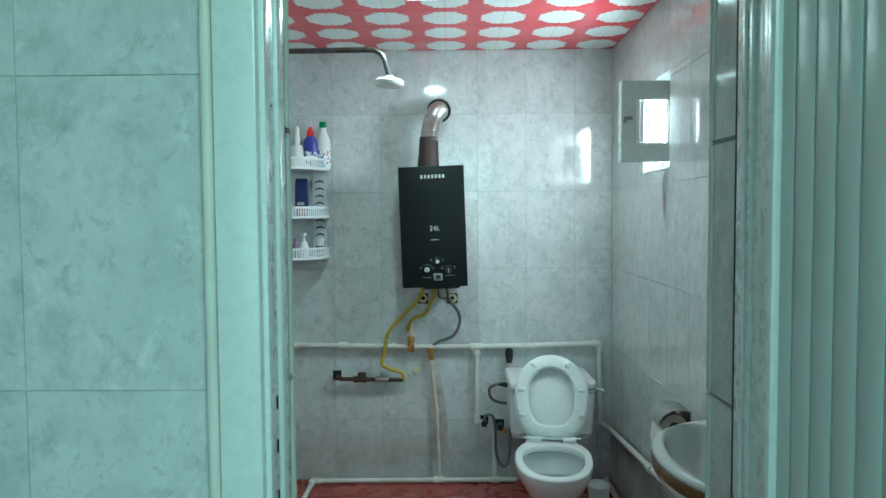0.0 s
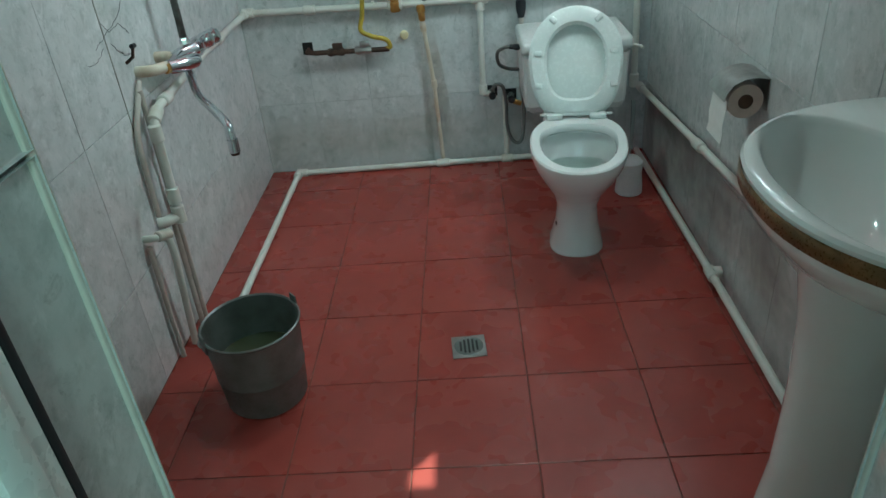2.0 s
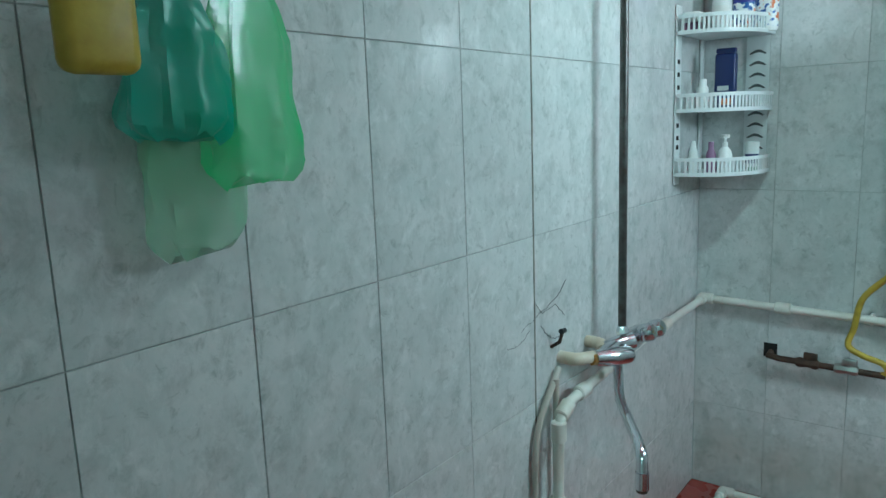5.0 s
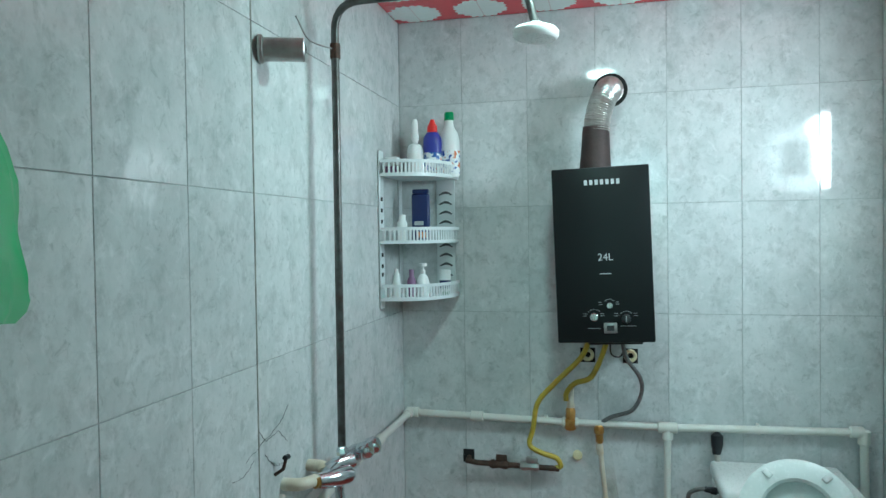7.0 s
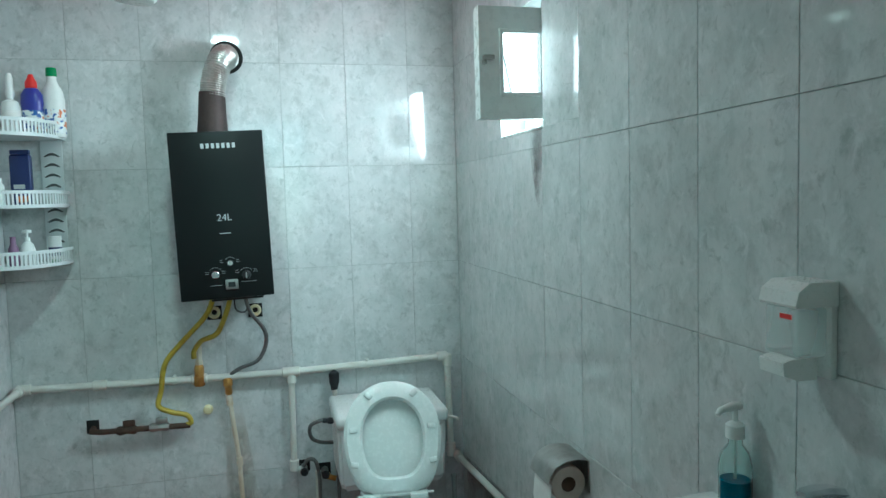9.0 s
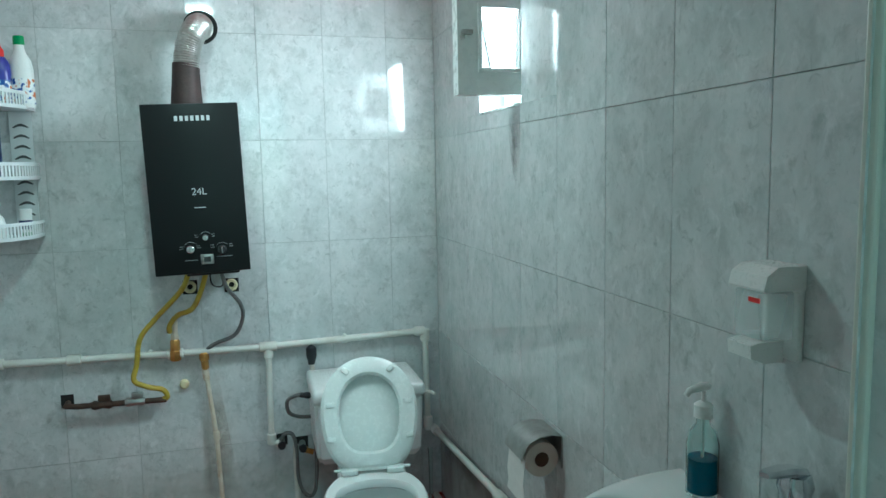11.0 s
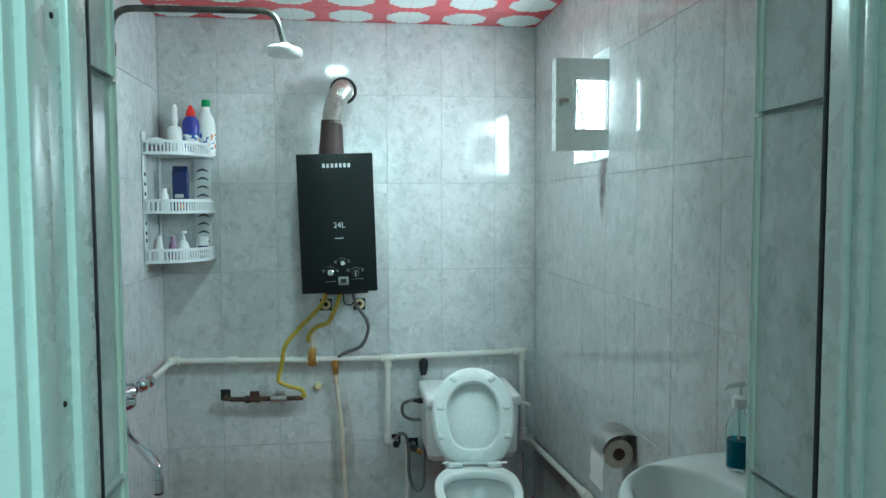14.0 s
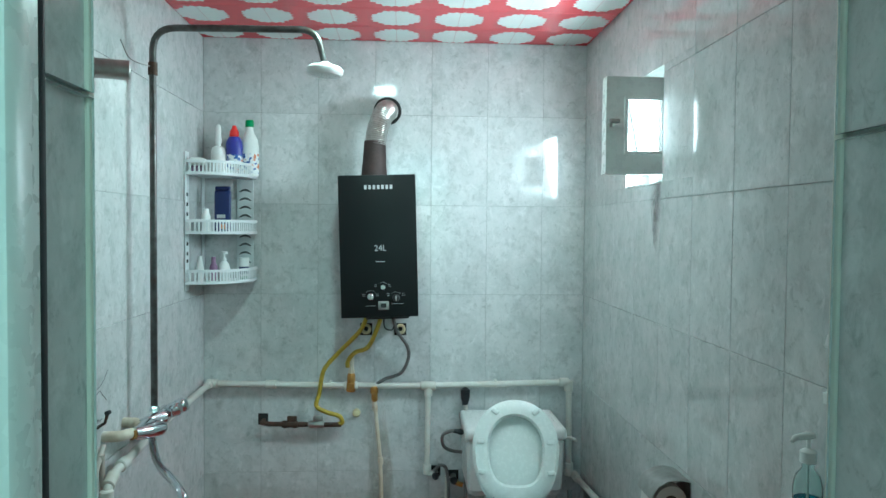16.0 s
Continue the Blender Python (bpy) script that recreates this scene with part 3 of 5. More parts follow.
# flue: scorched collar and crinkled elbow into the wall
flue = thing("flue_pipe", "scorched flue collar with a crinkled aluminium elbow into the wall", "flue")
part("collar", lathe([(0.056, 0), (0.055, 0.012), (0.050, 0.08), (0.046, 0.162), (0.043, 0.162)], 24, Matrix.Translation((0.752, -0.125, 1.625)) @ Matrix.Rotation(radians(1.5), 4, "Y")), FLUE_BROWN, flue, "dark brown scorched collar")
line = smooth_line([(0.757, -0.125, 1.770), (0.765, -0.125, 1.83), (0.782, -0.115, 1.885), (0.800, -0.075, 1.925), (0.806, -0.02, 1.935), (0.806, 0.004, 1.935)], 16)
part("elbow", tube(line, [0.0445 + 0.0014 * math.cos(i * math.pi) + 0.0009 * math.sin(i * 0.7) for i in range(len(line))], 28), FOIL, flue, "crinkled aluminium elbow")
# near-black disc paints the darkness of the uncut hole behind the elbow
part("wall_hole", lathe([(0.0, 0), (0.062, 0), (0.062, 0.002), (0, 0.002)], 24, pose(0.806, -0.0005, 1.937, 90, 0, 0)), DARK, flue, "near-black disc for the shade in the wall hole")

# ---------------------------------------------------------------- pipes and hoses on the back wall
PR = 0.0135


def run(name, label, points, radius=PR, mat=PPR, fittings=(), clips=(), bend=0.012, fat=1.45):
    """A plastic pipe with thicker fittings at its joints and wall clips."""
    ob = thing(name, label, "pipe")
    part("pipe", tube(rounded(points, bend), radius, 12), mat, ob)
    for a, way, length in fittings:
        a, way = Vector(a), Vector(way).normalized()
        ends = (a - way * length / 2, a + way * length / 2)
        part("fitting", tube([ends[0], ends[0].lerp(ends[1], 0.06), ends[0].lerp(ends[1], 0.94), ends[1]], [radius * 1.15, radius * fat, radius * fat, radius * 1.15], 14), mat, ob)
    for x, y, z in clips:
        part("clip", box(x - 0.006, y - 0.018, z - 0.017, x + 0.006, y + 0.018, z + 0.017, 0.003), PPR, ob)
    return ob


X, Y, Z = (1, 0, 0), (0, 1, 0), (0, 0, 1)
run("water_pipe", "white plastic water pipe along the back wall", [(0.035, -0.03, 0.727), (0.62, -0.03, 0.716), (0.995, -0.028, 0.713), (1.622, -0.028, 0.727)], PR, PPR,
    [((0.045, -0.03, 0.727), X, 0.05), ((0.300, -0.03, 0.722), X, 0.05), ((0.651, -0.03, 0.715), X, 0.06), ((0.995, -0.029, 0.713), X, 0.07), ((1.610, -0.028, 0.727), X, 0.045)], [(0.56, -0.018, 0.717), (1.30, -0.018, 0.72)])
run("water_pipe", "white plastic branch pipe dropping down the tiles", [(0.996, -0.028, 0.70), (0.992, -0.028, 0.325), (1.02, -0.03, 0.312)], PR * 0.95, PPR, [((0.996, -0.028, 0.69), Z, 0.045), ((0.993, -0.028, 0.335), Z, 0.045)])
run("water_pipe", "white plastic pipe dropping beside the cistern", [(1.632, -0.028, 0.715), (1.638, -0.03, 0.30)], PR, PPR, [((1.632, -0.028, 0.71), Z, 0.05), ((1.638, -0.03, 0.33), Z, 0.06)])
run("water_pipe", "white plastic pipe sloping along the tiles", [(1.662, -0.05, 0.305), (1.668, -0.7, 0.355), (1.668, -1.75, 0.44)], PR * 0.92, PPR, [((1.662, -0.06, 0.306), Y, 0.06), ((1.667, -0.85, 0.367), (0, -1, 0.08), 0.07)])
run("drain_pipe", "white plastic pipe lying along the wall foot", [(1.66, -0.06, 0.02), (1.66, -1.15, 0.045), (1.655, -2.0, 0.055)], PR * 0.95, PPR, [((1.66, -1.12, 0.044), Y, 0.06), ((1.676, -1.12, 0.05), X, 0.03)])
run("drain_pipe", "white plastic pipe lying on the red floor", [(1.2, -0.045, 0.0155), (0.135, -0.062, 0.0155), (0.128, -1.25, 0.0155)], PR * 0.95, PPR, [((0.15, -0.062, 0.0155), X, 0.05), ((0.135, -0.08, 0.0155), Y, 0.05), ((0.795, -0.05, 0.0155), X, 0.06), ((1.085, -0.047, 0.0155), X, 0.05)], bend=0.03)
run("riser_pipe", "thin rust-stained pipe from the hose to the floor", [(0.755, -0.028, 0.66), (0.783, -0.028, 0.38), (0.797, -0.04, 0.03)], PR * 0.66, PPR_RUSTY, [((0.757, -0.028, 0.625), (0.1, 0, -1), 0.05), ((0.784, -0.028, 0.375), (0.06, 0, -1), 0.035)])
run("riser_pipe", "short white pipe beside the toilet", [(1.085, -0.03, 0.30), (1.085, -0.04, 0.02)], PR * 0.9, PPR)


def hose(name, label, points, radius, mat, ends=(), category="hose"):
    ob = thing(name, label, category)
    part("tube", tube(smooth_line(points, 8), radius, 10), mat, ob)
    for a, b, r, m in ends:
        a, b = Vector(a), Vector(b)
        part("coupling", tube([a, a.lerp(b, 0.1), a.lerp(b, 0.45), a.lerp(b, 0.5), a.lerp(b, 0.9), b], [r * 0.8, r, r, r * 0.78, r * 0.78, r * 0.6], 8), m, ob, "metal coupling")
    return ob


hose("gas_hose", "yellow gas hose hanging from heater to valve", [(0.735, -0.16, 1.075), (0.70, -0.13, 0.98), (0.60, -0.08, 0.87), (0.535, -0.06, 0.79), (0.515, -0.05, 0.69), (0.502, -0.05, 0.63), (0.545, -0.05, 0.602), (0.60, -0.05, 0.585), (0.615, -0.045, 0.555), (0.598, -0.04, 0.545)], 0.0098, YELLOW_HOSE)
hose("gas_hose", "yellow hose from heater to brass tee", [(0.795, -0.16, 1.075), (0.772, -0.13, 0.99), (0.73, -0.10, 0.90), (0.672, -0.07, 0.87), (0.640, -0.05, 0.83), (0.637, -0.045, 0.80)], 0.0098, YELLOW_HOSE,
     [((0.652, -0.032, 0.72), (0.655, -0.035, 0.86), 0.015, PPR_RUSTY), ((0.651, -0.036, 0.690), (0.653, -0.036, 0.772), 0.023, BRASS)])
hose("water_hose", "grey braided water hose looping below the heater", [(0.835, -0.16, 1.07), (0.852, -0.12, 0.98), (0.900, -0.08, 0.90), (0.905, -0.06, 0.84), (0.872, -0.05, 0.775), (0.80, -0.04, 0.745), (0.762, -0.03, 0.715), (0.756, -0.028, 0.68)], 0.0075, GREY_HOSE,
     [((0.754, -0.034, 0.712), (0.757, -0.032, 0.645), 0.018, BRASS)])
hose("sensor_wire", "thin dark wire under the heater", [(0.80, -0.16, 1.07), (0.80, -0.08, 0.985), (0.83, -0.04, 0.965), (0.845, -0.03, 0.985)], 0.003, RUBBER, category="wire")

gas_valve = thing("gas_valve", "rusty iron gas stub with two worn valves", "valve")
part("pipe", tube([(0.262, 0.002, 0.553), (0.262, -0.04, 0.552), (0.30, -0.042, 0.548), (0.61, -0.042, 0.543)], 0.0105, 12), RUST, gas_valve)
part("wall_gap", box(0.238, -0.002, 0.535, 0.282, -0.0005, 0.585), DARK, gas_valve, "broken hole round the stub")
for x, mat in ((0.385, RUST), (0.500, STEEL)):
    v = part("valve_body", tube([(x - 0.035, -0.042, 0.546), (x - 0.025, -0.042, 0.546), (x, -0.042, 0.546), (x + 0.025, -0.042, 0.546), (x + 0.035, -0.042, 0.546)], [0.014, 0.0185, 0.014, 0.0185, 0.014], 8), mat, gas_valve)
    part("valve_lever", box(x - 0.012, -0.05, 0.56, x + 0.03, -0.036, 0.583, 0.003), mat, v)
plug = thing("pipe_plug", "yellowed round plastic plug in the tiles", "plug")
part("cap", lathe([(0, 0), (0.018, 0), (0.018, 0.014), (0.013, 0.019), (0, 0.02)], 16, pose(0.675, 0, 0.587, 90, 0, 0)), YELLOWED, plug)
for x in (0.716, 0.869):
    outlet = thing("pipe_outlet", "cream threaded pipe outlet in a chipped tile hole", "pipe outlet", "outlets below the heater")
    part("chipped_hole", box(x - 0.027, -0.002, 0.936, x + 0.027, -0.0005, 0.99), DARK, outlet)
    part("collar", lathe([(0.011, 0.0), (0.023, 0.0), (0.024, 0.012), (0.019, 0.016), (0.012, 0.014), (0.010, 0.002)], 20, pose(x, -0.001, 0.965, 90, 0, 0)), YELLOWED, outlet)
    part("bore", lathe([(0, 0), (0.012, 0), (0, 0.001)], 12, pose(x, -0.004, 0.965, 90, 0, 0)), DARK, outlet)


# ---------------------------------------------------------------- corner shelf and its bottles
shelf = thing("corner_shelf", "three-tier white plastic corner shelf with slotted rims", "shelf")
SA, SB = 0.232, 0.285          # reach along the back wall and along the left wall
TIERS = (1.185, 1.388, 1.628)


def rim_point(k, grow=0.0):
    a = radians(90) * k
    return (0.012 + (SA - 0.012 + grow) * math.sin(a) ** 0.8, -0.012 - (SB - 0.012 + grow) * math.cos(a) ** 0.8)


for z in TIERS:
    ring = [rim_point(k / 16) for k in range(17)]
    outline = [(0.008, -0.008), (0.008, ring[0][1])] + ring[1:-1] + [(ring[-1][0], -0.008)]
    tier = part("tier", loft([[(x, y, h) for x, y in outline] for h in (z, z + 0.005)]), SHELF_PLASTIC, shelf)
    for low, high, r in ((z - 0.001, z + 0.011, 0.003), (z + 0.047, z + 0.058, 0.0045)):
        band = bmesh.new()
        rows = [[band.verts.new((*rim_point(k / 24, g), h)) for k in range(25)] for g, h in ((0, low), (r, low), (r, high), (0, high))]
        for a, b in zip(rows, rows[1:] + rows[:1]):
            for k in range(24):
                band.faces.new((a[k], a[k + 1], b[k + 1], b[k]))
        part("rim_band", band, SHELF_PLASTIC, tier)
    for k in range(26):
        x, y = rim_point((k + 0.5) / 26, 0.0015)
        x1, y1 = rim_point((k + 0.6) / 26, 0.0015)
        turn = math.atan2(y1 - y, x1 - x)
        part("slat", moved(box(-0.0035, -0.0015, z + 0.010, 0.0035, 0.0015, z + 0.048), Matrix.Translation((x, y, 0)) @ Matrix.Rotation(turn, 4, "Z")), SHELF_PLASTIC, tier, smooth=False)
part("back_strip", box(0.146, -0.0085, 1.17, 0.219, -0.004, 1.665, 0.0018), SHELF_PLASTIC, shelf)
part("side_panel", box(0.003, -0.285, 1.155, 0.007, -0.235, 1.72, 0.0015), SHELF_PLASTIC, shelf)
part("side_panel", box(0.003, -0.045, 1.17, 0.007, -0.004, 1.70, 0.0015), SHELF_PLASTIC, shelf)
for z0 in (1.26, 1.46):
    for k in range(4):
        bow = [(0.155 + 0.055 * t, z0 + k * 0.037 + 0.013 * math.sin(math.pi * t)) for t in (i / 10 for i in range(11))]
        gap = [(x, z) for x, z in bow] + [(x, z - 0.0055 - 0.004 * math.sin(math.pi * i / 10)) for i, (x, z) in reversed(list(enumerate(bow)))][1:-1]
        part("arched_slot", loft([[(x, y, z) for x, z in gap] for y in (-0.0091, -0.0086)]), DARK_SLOT, shelf, smooth=False)
        part("arched_lip", tube([(x, -0.0095, z + 0.002) for x, z in bow], 0.0022, 6), SHELF_PLASTIC, shelf)
for z0 in (1.27, 1.30, 1.34, 1.46, 1.50, 1.54):
    part("slot", box(0.0072, -0.272, z0, 0.0076, -0.250, z0 + 0.014), DARK, shelf, smooth=False)


def bottle(label, profile, mat, x, y, z, extras=(), turn=0, flat=1.0, category="bottle"):
    ob = thing("bottle", label, category)
    part("body", lathe(profile, 20), mat, ob)
    for name, prof, m, at in extras:
        part(name, lathe(prof, 16, Matrix.Translation(at)), m, ob)
    ob.matrix_basis = pose(x, y, z, 0, 0, turn) @ Matrix.Diagonal((1, flat, 1, 1))
    return ob


TOP, MID, LOW = (t + 0.0052 for t in (1.628, 1.388, 1.185))
bottle("white spray bottle with a clear nozzle cap", [(0, 0), (0.028, 0), (0.03, 0.005), (0.03, 0.10), (0.024, 0.118), (0.011, 0.125), (0.011, 0.14), (0, 0.14)], WHITE_PLASTIC, 0.095, -0.12, TOP,
       [("nozzle", [(0.013, 0.135), (0.015, 0.15), (0.012, 0.165), (0.012, 0.20), (0.007, 0.215), (0, 0.215)], WHITE_PLASTIC, (0, 0, 0)), ("label_band", [(0.0303, 0.03), (0.0306, 0.032), (0.0306, 0.085), (0.0303, 0.087)], PAPER, (0, 0, 0))])
bottle("blue cleaner bottle with a red cap", [(0, 0), (0.032, 0), (0.034, 0.006), (0.034, 0.10), (0.036, 0.115), (0.034, 0.145), (0.022, 0.165), (0.014, 0.168), (0, 0.168)], BLUE_PLASTIC, 0.158, -0.105, TOP,
       [("cap", [(0.016, 0.165), (0.020, 0.17), (0.019, 0.188), (0.012, 0.200), (0.007, 0.214), (0, 0.214)], RED_PLASTIC, (0, 0, 0)), ("label_band", [(0.0342, 0.012), (0.0346, 0.014), (0.0346, 0.088), (0.0342, 0.09)], PRINTED_LABEL, (0, 0, 0))], flat=0.75)
bottle("white bleach bottle with a green cap", [(0, 0), (0.036, 0), (0.039, 0.008), (0.039, 0.13), (0.034, 0.16), (0.020, 0.185), (0.016, 0.20), (0.016, 0.225), (0, 0.225)], WHITE_PLASTIC, 0.216, -0.075, TOP,
       [("cap", [(0.0175, 0.212), (0.0185, 0.215), (0.0175, 0.24), (0.015, 0.243), (0, 0.243)], GREEN_PLASTIC, (0, 0, 0)), ("label_band", [(0.0392, 0.012), (0.0396, 0.014), (0.0396, 0.095), (0.0392, 0.097)], PRINTED_LABEL, (0, 0, 0))], flat=0.7)
soap_bar = thing("soap_dish", "white soap box on the top tier", "soap dish")
part("tray", box(0.02, -0.275, TOP + 0.03, 0.075, -0.235, TOP + 0.062, 0.006), WHITE_PLASTIC, soap_bar)
part("foot", box(0.025, -0.27, TOP, 0.07, -0.24, TOP + 0.031, 0.004), MAUVE, soap_bar)
shampoo = thing("shampoo_bottle", "navy blue flat shampoo bottle with printed label", "bottle")
part("body", box(0.083, -0.145, MID, 0.150, -0.115, MID + 0.178, 0.008, 3), NAVY, shampoo)
part("cap", box(0.086, -0.142, MID + 0.1778, 0.147, -0.118, MID + 0.194, 0.004), NAVY, shampoo)
part("label_patch", box(0.095, -0.1462, MID + 0.06, 0.13, -0.1452, MID + 0.075), PRINT, shampoo, smooth=False)
part("label_patch", box(0.105, -0.1462, MID + 0.015, 0.138, -0.1452, MID + 0.035), LABEL_ORANGE, shampoo, smooth=False)
bottle("small white flip-top bottle", [(0, 0), (0.017, 0), (0.018, 0.004), (0.018, 0.07), (0.012, 0.078), (0.012, 0.098), (0, 0.098)], WHITE_PLASTIC, 0.062, -0.19, MID)
bottle("white tube standing on its cap", [(0, 0), (0.014, 0), (0.015, 0.02), (0.017, 0.05), (0.006, 0.105), (0, 0.106)], WHITE_PLASTIC, 0.045, -0.215, LOW, flat=0.6)
bottle("mauve bottle with a pale cap", [(0, 0), (0.017, 0), (0.018, 0.01), (0.016, 0.06), (0.009, 0.075), (0.009, 0.1), (0, 0.1)], MAUVE, 0.085, -0.16, LOW)
bottle("white pump bottle of hand cream", [(0, 0), (0.022, 0), (0.025, 0.01), (0.025, 0.045), (0.019, 0.07), (0.009, 0.082), (0.009, 0.096), (0, 0.096)], WHITE_PLASTIC, 0.125, -0.145, LOW,
       [("pump", [(0.0, 0.095), (0.004, 0.096), (0.004, 0.11), (0.014, 0.112), (0.014, 0.122), (0, 0.123)], WHITE_PLASTIC, (0, 0, 0))])
bottle("white cream tube with a dark cap", [(0.02, 0.014), (0.02, 0.02), (0.021, 0.06), (0.022, 0.095), (0, 0.096)], WHITE_PLASTIC, 0.195, -0.085, LOW,
       [("cap", [(0, 0), (0.016, 0), (0.017, 0.014), (0, 0.0145)], GREEN_PLASTIC, (0, 0, 0)), ("label_band", [(0.0212, 0.025), (0.0216, 0.026), (0.0222, 0.055), (0.0219, 0.056)], NAVY, (0, 0, 0))], flat=0.6)

# ---------------------------------------------------------------- shower and taps on the left wall
shower = thing("shower", "old steel shower riser with a white rose and chrome mixer tap", "shower")
RX, RY = 0.08, -0.86
part("riser", tube(rounded([(RX, RY, 0.80), (RX, RY, 2.05), (0.60, RY - 0.02, 2.05), (0.625, RY - 0.02, 1.945)], 0.075, 7), 0.011, 12), RISER, shower, "blackened steel riser pipe")
rose = part("rose", lathe([(0, 0.03), (0.014, 0.03), (0.02, 0.022), (0.05, 0.016), (0.058, 0.008), (0.058, -0.004), (0.052, -0.012), (0.04, -0.014), (0, -0.014)], 28, Matrix.Translation((0.626, RY - 0.02, 1.918)) @ Matrix.Rotation(radians(3), 4, "Y")), WHITE_PLASTIC, shower, "round white shower rose")
part("tie_wire", tube(smooth_line([(RX, RY, 1.925), (0.045, -0.95, 1.93), (0.05, -1.04, 1.965)], 6), 0.0022, 6), STEEL, shower)
part("collar", tube([(RX, RY, 1.90), (RX, RY, 1.94)], 0.0145, 10), RUST, shower)
mixer = part("mixer", tube([(0.075, -0.985, 0.785), (0.078, -0.97, 0.785), (0.082, -0.95, 0.785), (0.085, -0.80, 0.790), (0.085, -0.76, 0.792), (0.085, -0.742, 0.792)], [0.018, 0.023, 0.029, 0.029, 0.026, 0.022], 16), CHROME, shower, "chrome mixer tap")
for y, z in ((-0.80, 0.805), (-0.735, 0.80)):
    part("tap_handle", lathe([(0, 0), (0.019, 0.001), (0.025, 0.010), (0.025, 0.032), (0.018, 0.042), (0, 0.044)], 8, Matrix.Translation((0.105, y, z)) @ Matrix.Rotation(radians(70), 4, "Y")), CHROME, mixer)
part("inlet_union", tube([(0.066, -0.995, 0.787), (0.088, -0.965, 0.785), (0.118, -0.915, 0.783), (0.124, -0.905, 0.783)], [0.021, 0.024, 0.024, 0.019], 14), CHROME, mixer)
part("inlet_union", tube([(0.062, -0.925, 0.792), (0.085, -0.90, 0.800), (0.112, -0.865, 0.806)], [0.019, 0.023, 0.021], 14), CHROME, mixer)
part("riser_nut", tube([(RX + 0.01, RY, 0.79), (RX, RY, 0.83), (RX, RY, 0.84)], [0.018, 0.017, 0.013], 8), CHROME, mixer)
part("spout", tube(smooth_line([(0.09, -0.905, 0.775), (0.10, -0.93, 0.735), (0.145, -1.02, 0.705), (0.215, -1.13, 0.70), (0.275, -1.215, 0.685), (0.287, -1.235, 0.64)], 8), 0.0125, 12), CHROME, mixer, "curved chrome spout")
part("spout_tip", tube([(0.287, -1.235, 0.647), (0.2875, -1.236, 0.61)], 0.0145, 12), CHROME, mixer)
part("aerator", tube([(0.2875, -1.236, 0.613), (0.2875, -1.236, 0.603)], 0.012, 12), RUST, mixer)
for y in (-1.055, -0.905):
    part("inlet_elbow", tube(rounded([(-0.002, y, 0.797), (0.045, y, 0.797), (0.06, y + (0.06 if y < -1 else -0.03), 0.79)], 0.02), 0.016, 12), PPR_RUSTY, shower, "stained plastic inlet elbow")
part("inlet_nut", tube([(0.062, -1.008, 0.788), (0.07, -0.982, 0.786)], 0.0165, 6), BRASS, shower)

can = thing("wall_cup", "dented steel cup fixed flat to the tiles", "cup")
part("cup", lathe([(0.0, 0), (0.033, 0), (0.035, 0.004), (0.033, 0.01), (0.028, 0.012), (0.028, 0.105), (0.025, 0.108), (0.0, 0.108)], 24, Matrix.Translation((0.0, -1.14, 1.862)) @ Matrix.Rotation(radians(90), 4, "Y") @ Matrix.Rotation(radians(-20), 4, "X")), STEEL, can)
part("hole", lathe([(0, 0), (0.012, 0), (0, 0.001)], 14, Matrix.Translation((0.1035, -1.103, 1.862)) @ Matrix.Rotation(radians(90), 4, "Y") @ Matrix.Rotation(radians(-20), 4, "X")), DARK, can)

run("water_pipe", "white plastic pipe along the tiles below the tap", [(0.035, -0.035, 0.727), (0.035, -0.62, 0.724), (0.045, -1.10, 0.70), (0.05, -1.155, 0.675), (0.05, -1.165, 0.40)], PR * 0.96, PPR,
    [((0.035, -0.05, 0.727), Y, 0.05), ((0.035, -0.42, 0.725), Y, 0.06), ((0.043, -1.02, 0.704), Y, 0.05), ((0.047, -1.12, 0.69), (0, -1, -0.4), 0.05), ((0.05, -1.157, 0.65), Z, 0.05), ((0.05, -1.164, 0.46), Z, 0.05), ((0.05, -1.165, 0.40), Z, 0.055)], bend=0.04)
run("wall_elbow", "short plastic elbow from pipe to wall", [(0.05, -1.165, 0.395), (0.02, -1.20, 0.392), (0.0, -1.205, 0.392)], PR * 1.2, PPR)
run("old_pipe", "greyed pipe running down the tiles", [(0.018, -1.11, 0.76), (0.018, -1.115, 0.42), (0.018, -1.125, 0.0)], PR * 0.62, OLD_HOSE, [((0.018, -1.115, 0.42), Z, 0.045)])
run("old_pipe", "greyed pipe running down the tiles", [(0.022, -1.155, 0.39), (0.02, -1.165, 0.0)], PR * 0.62, OLD_HOSE)
run("old_pipe", "greyed pipe bowed beside the tap pipes", [(0.013, -1.085, 0.78), (0.013, -1.20, 0.66), (0.013, -1.215, 0.42)], PR * 0.6, OLD_HOSE, bend=0.06)
run("old_pipe", "white elbow pipe stub dropping to the floor", [(0.0, -1.315, 0.40), (0.035, -1.31, 0.40), (0.05, -1.275, 0.39), (0.05, -1.265, 0.33), (0.03, -1.27, 0.0)], PR * 0.8, PPR, [((0.045, -1.285, 0.395), (0.4, 1, -0.3), 0.05)], bend=0.03)
run("old_pipe", "greyed pipe running down the tiles", [(0.014, -1.325, 0.38), (0.014, -1.335, 0.0)], PR * 0.6, OLD_HOSE)
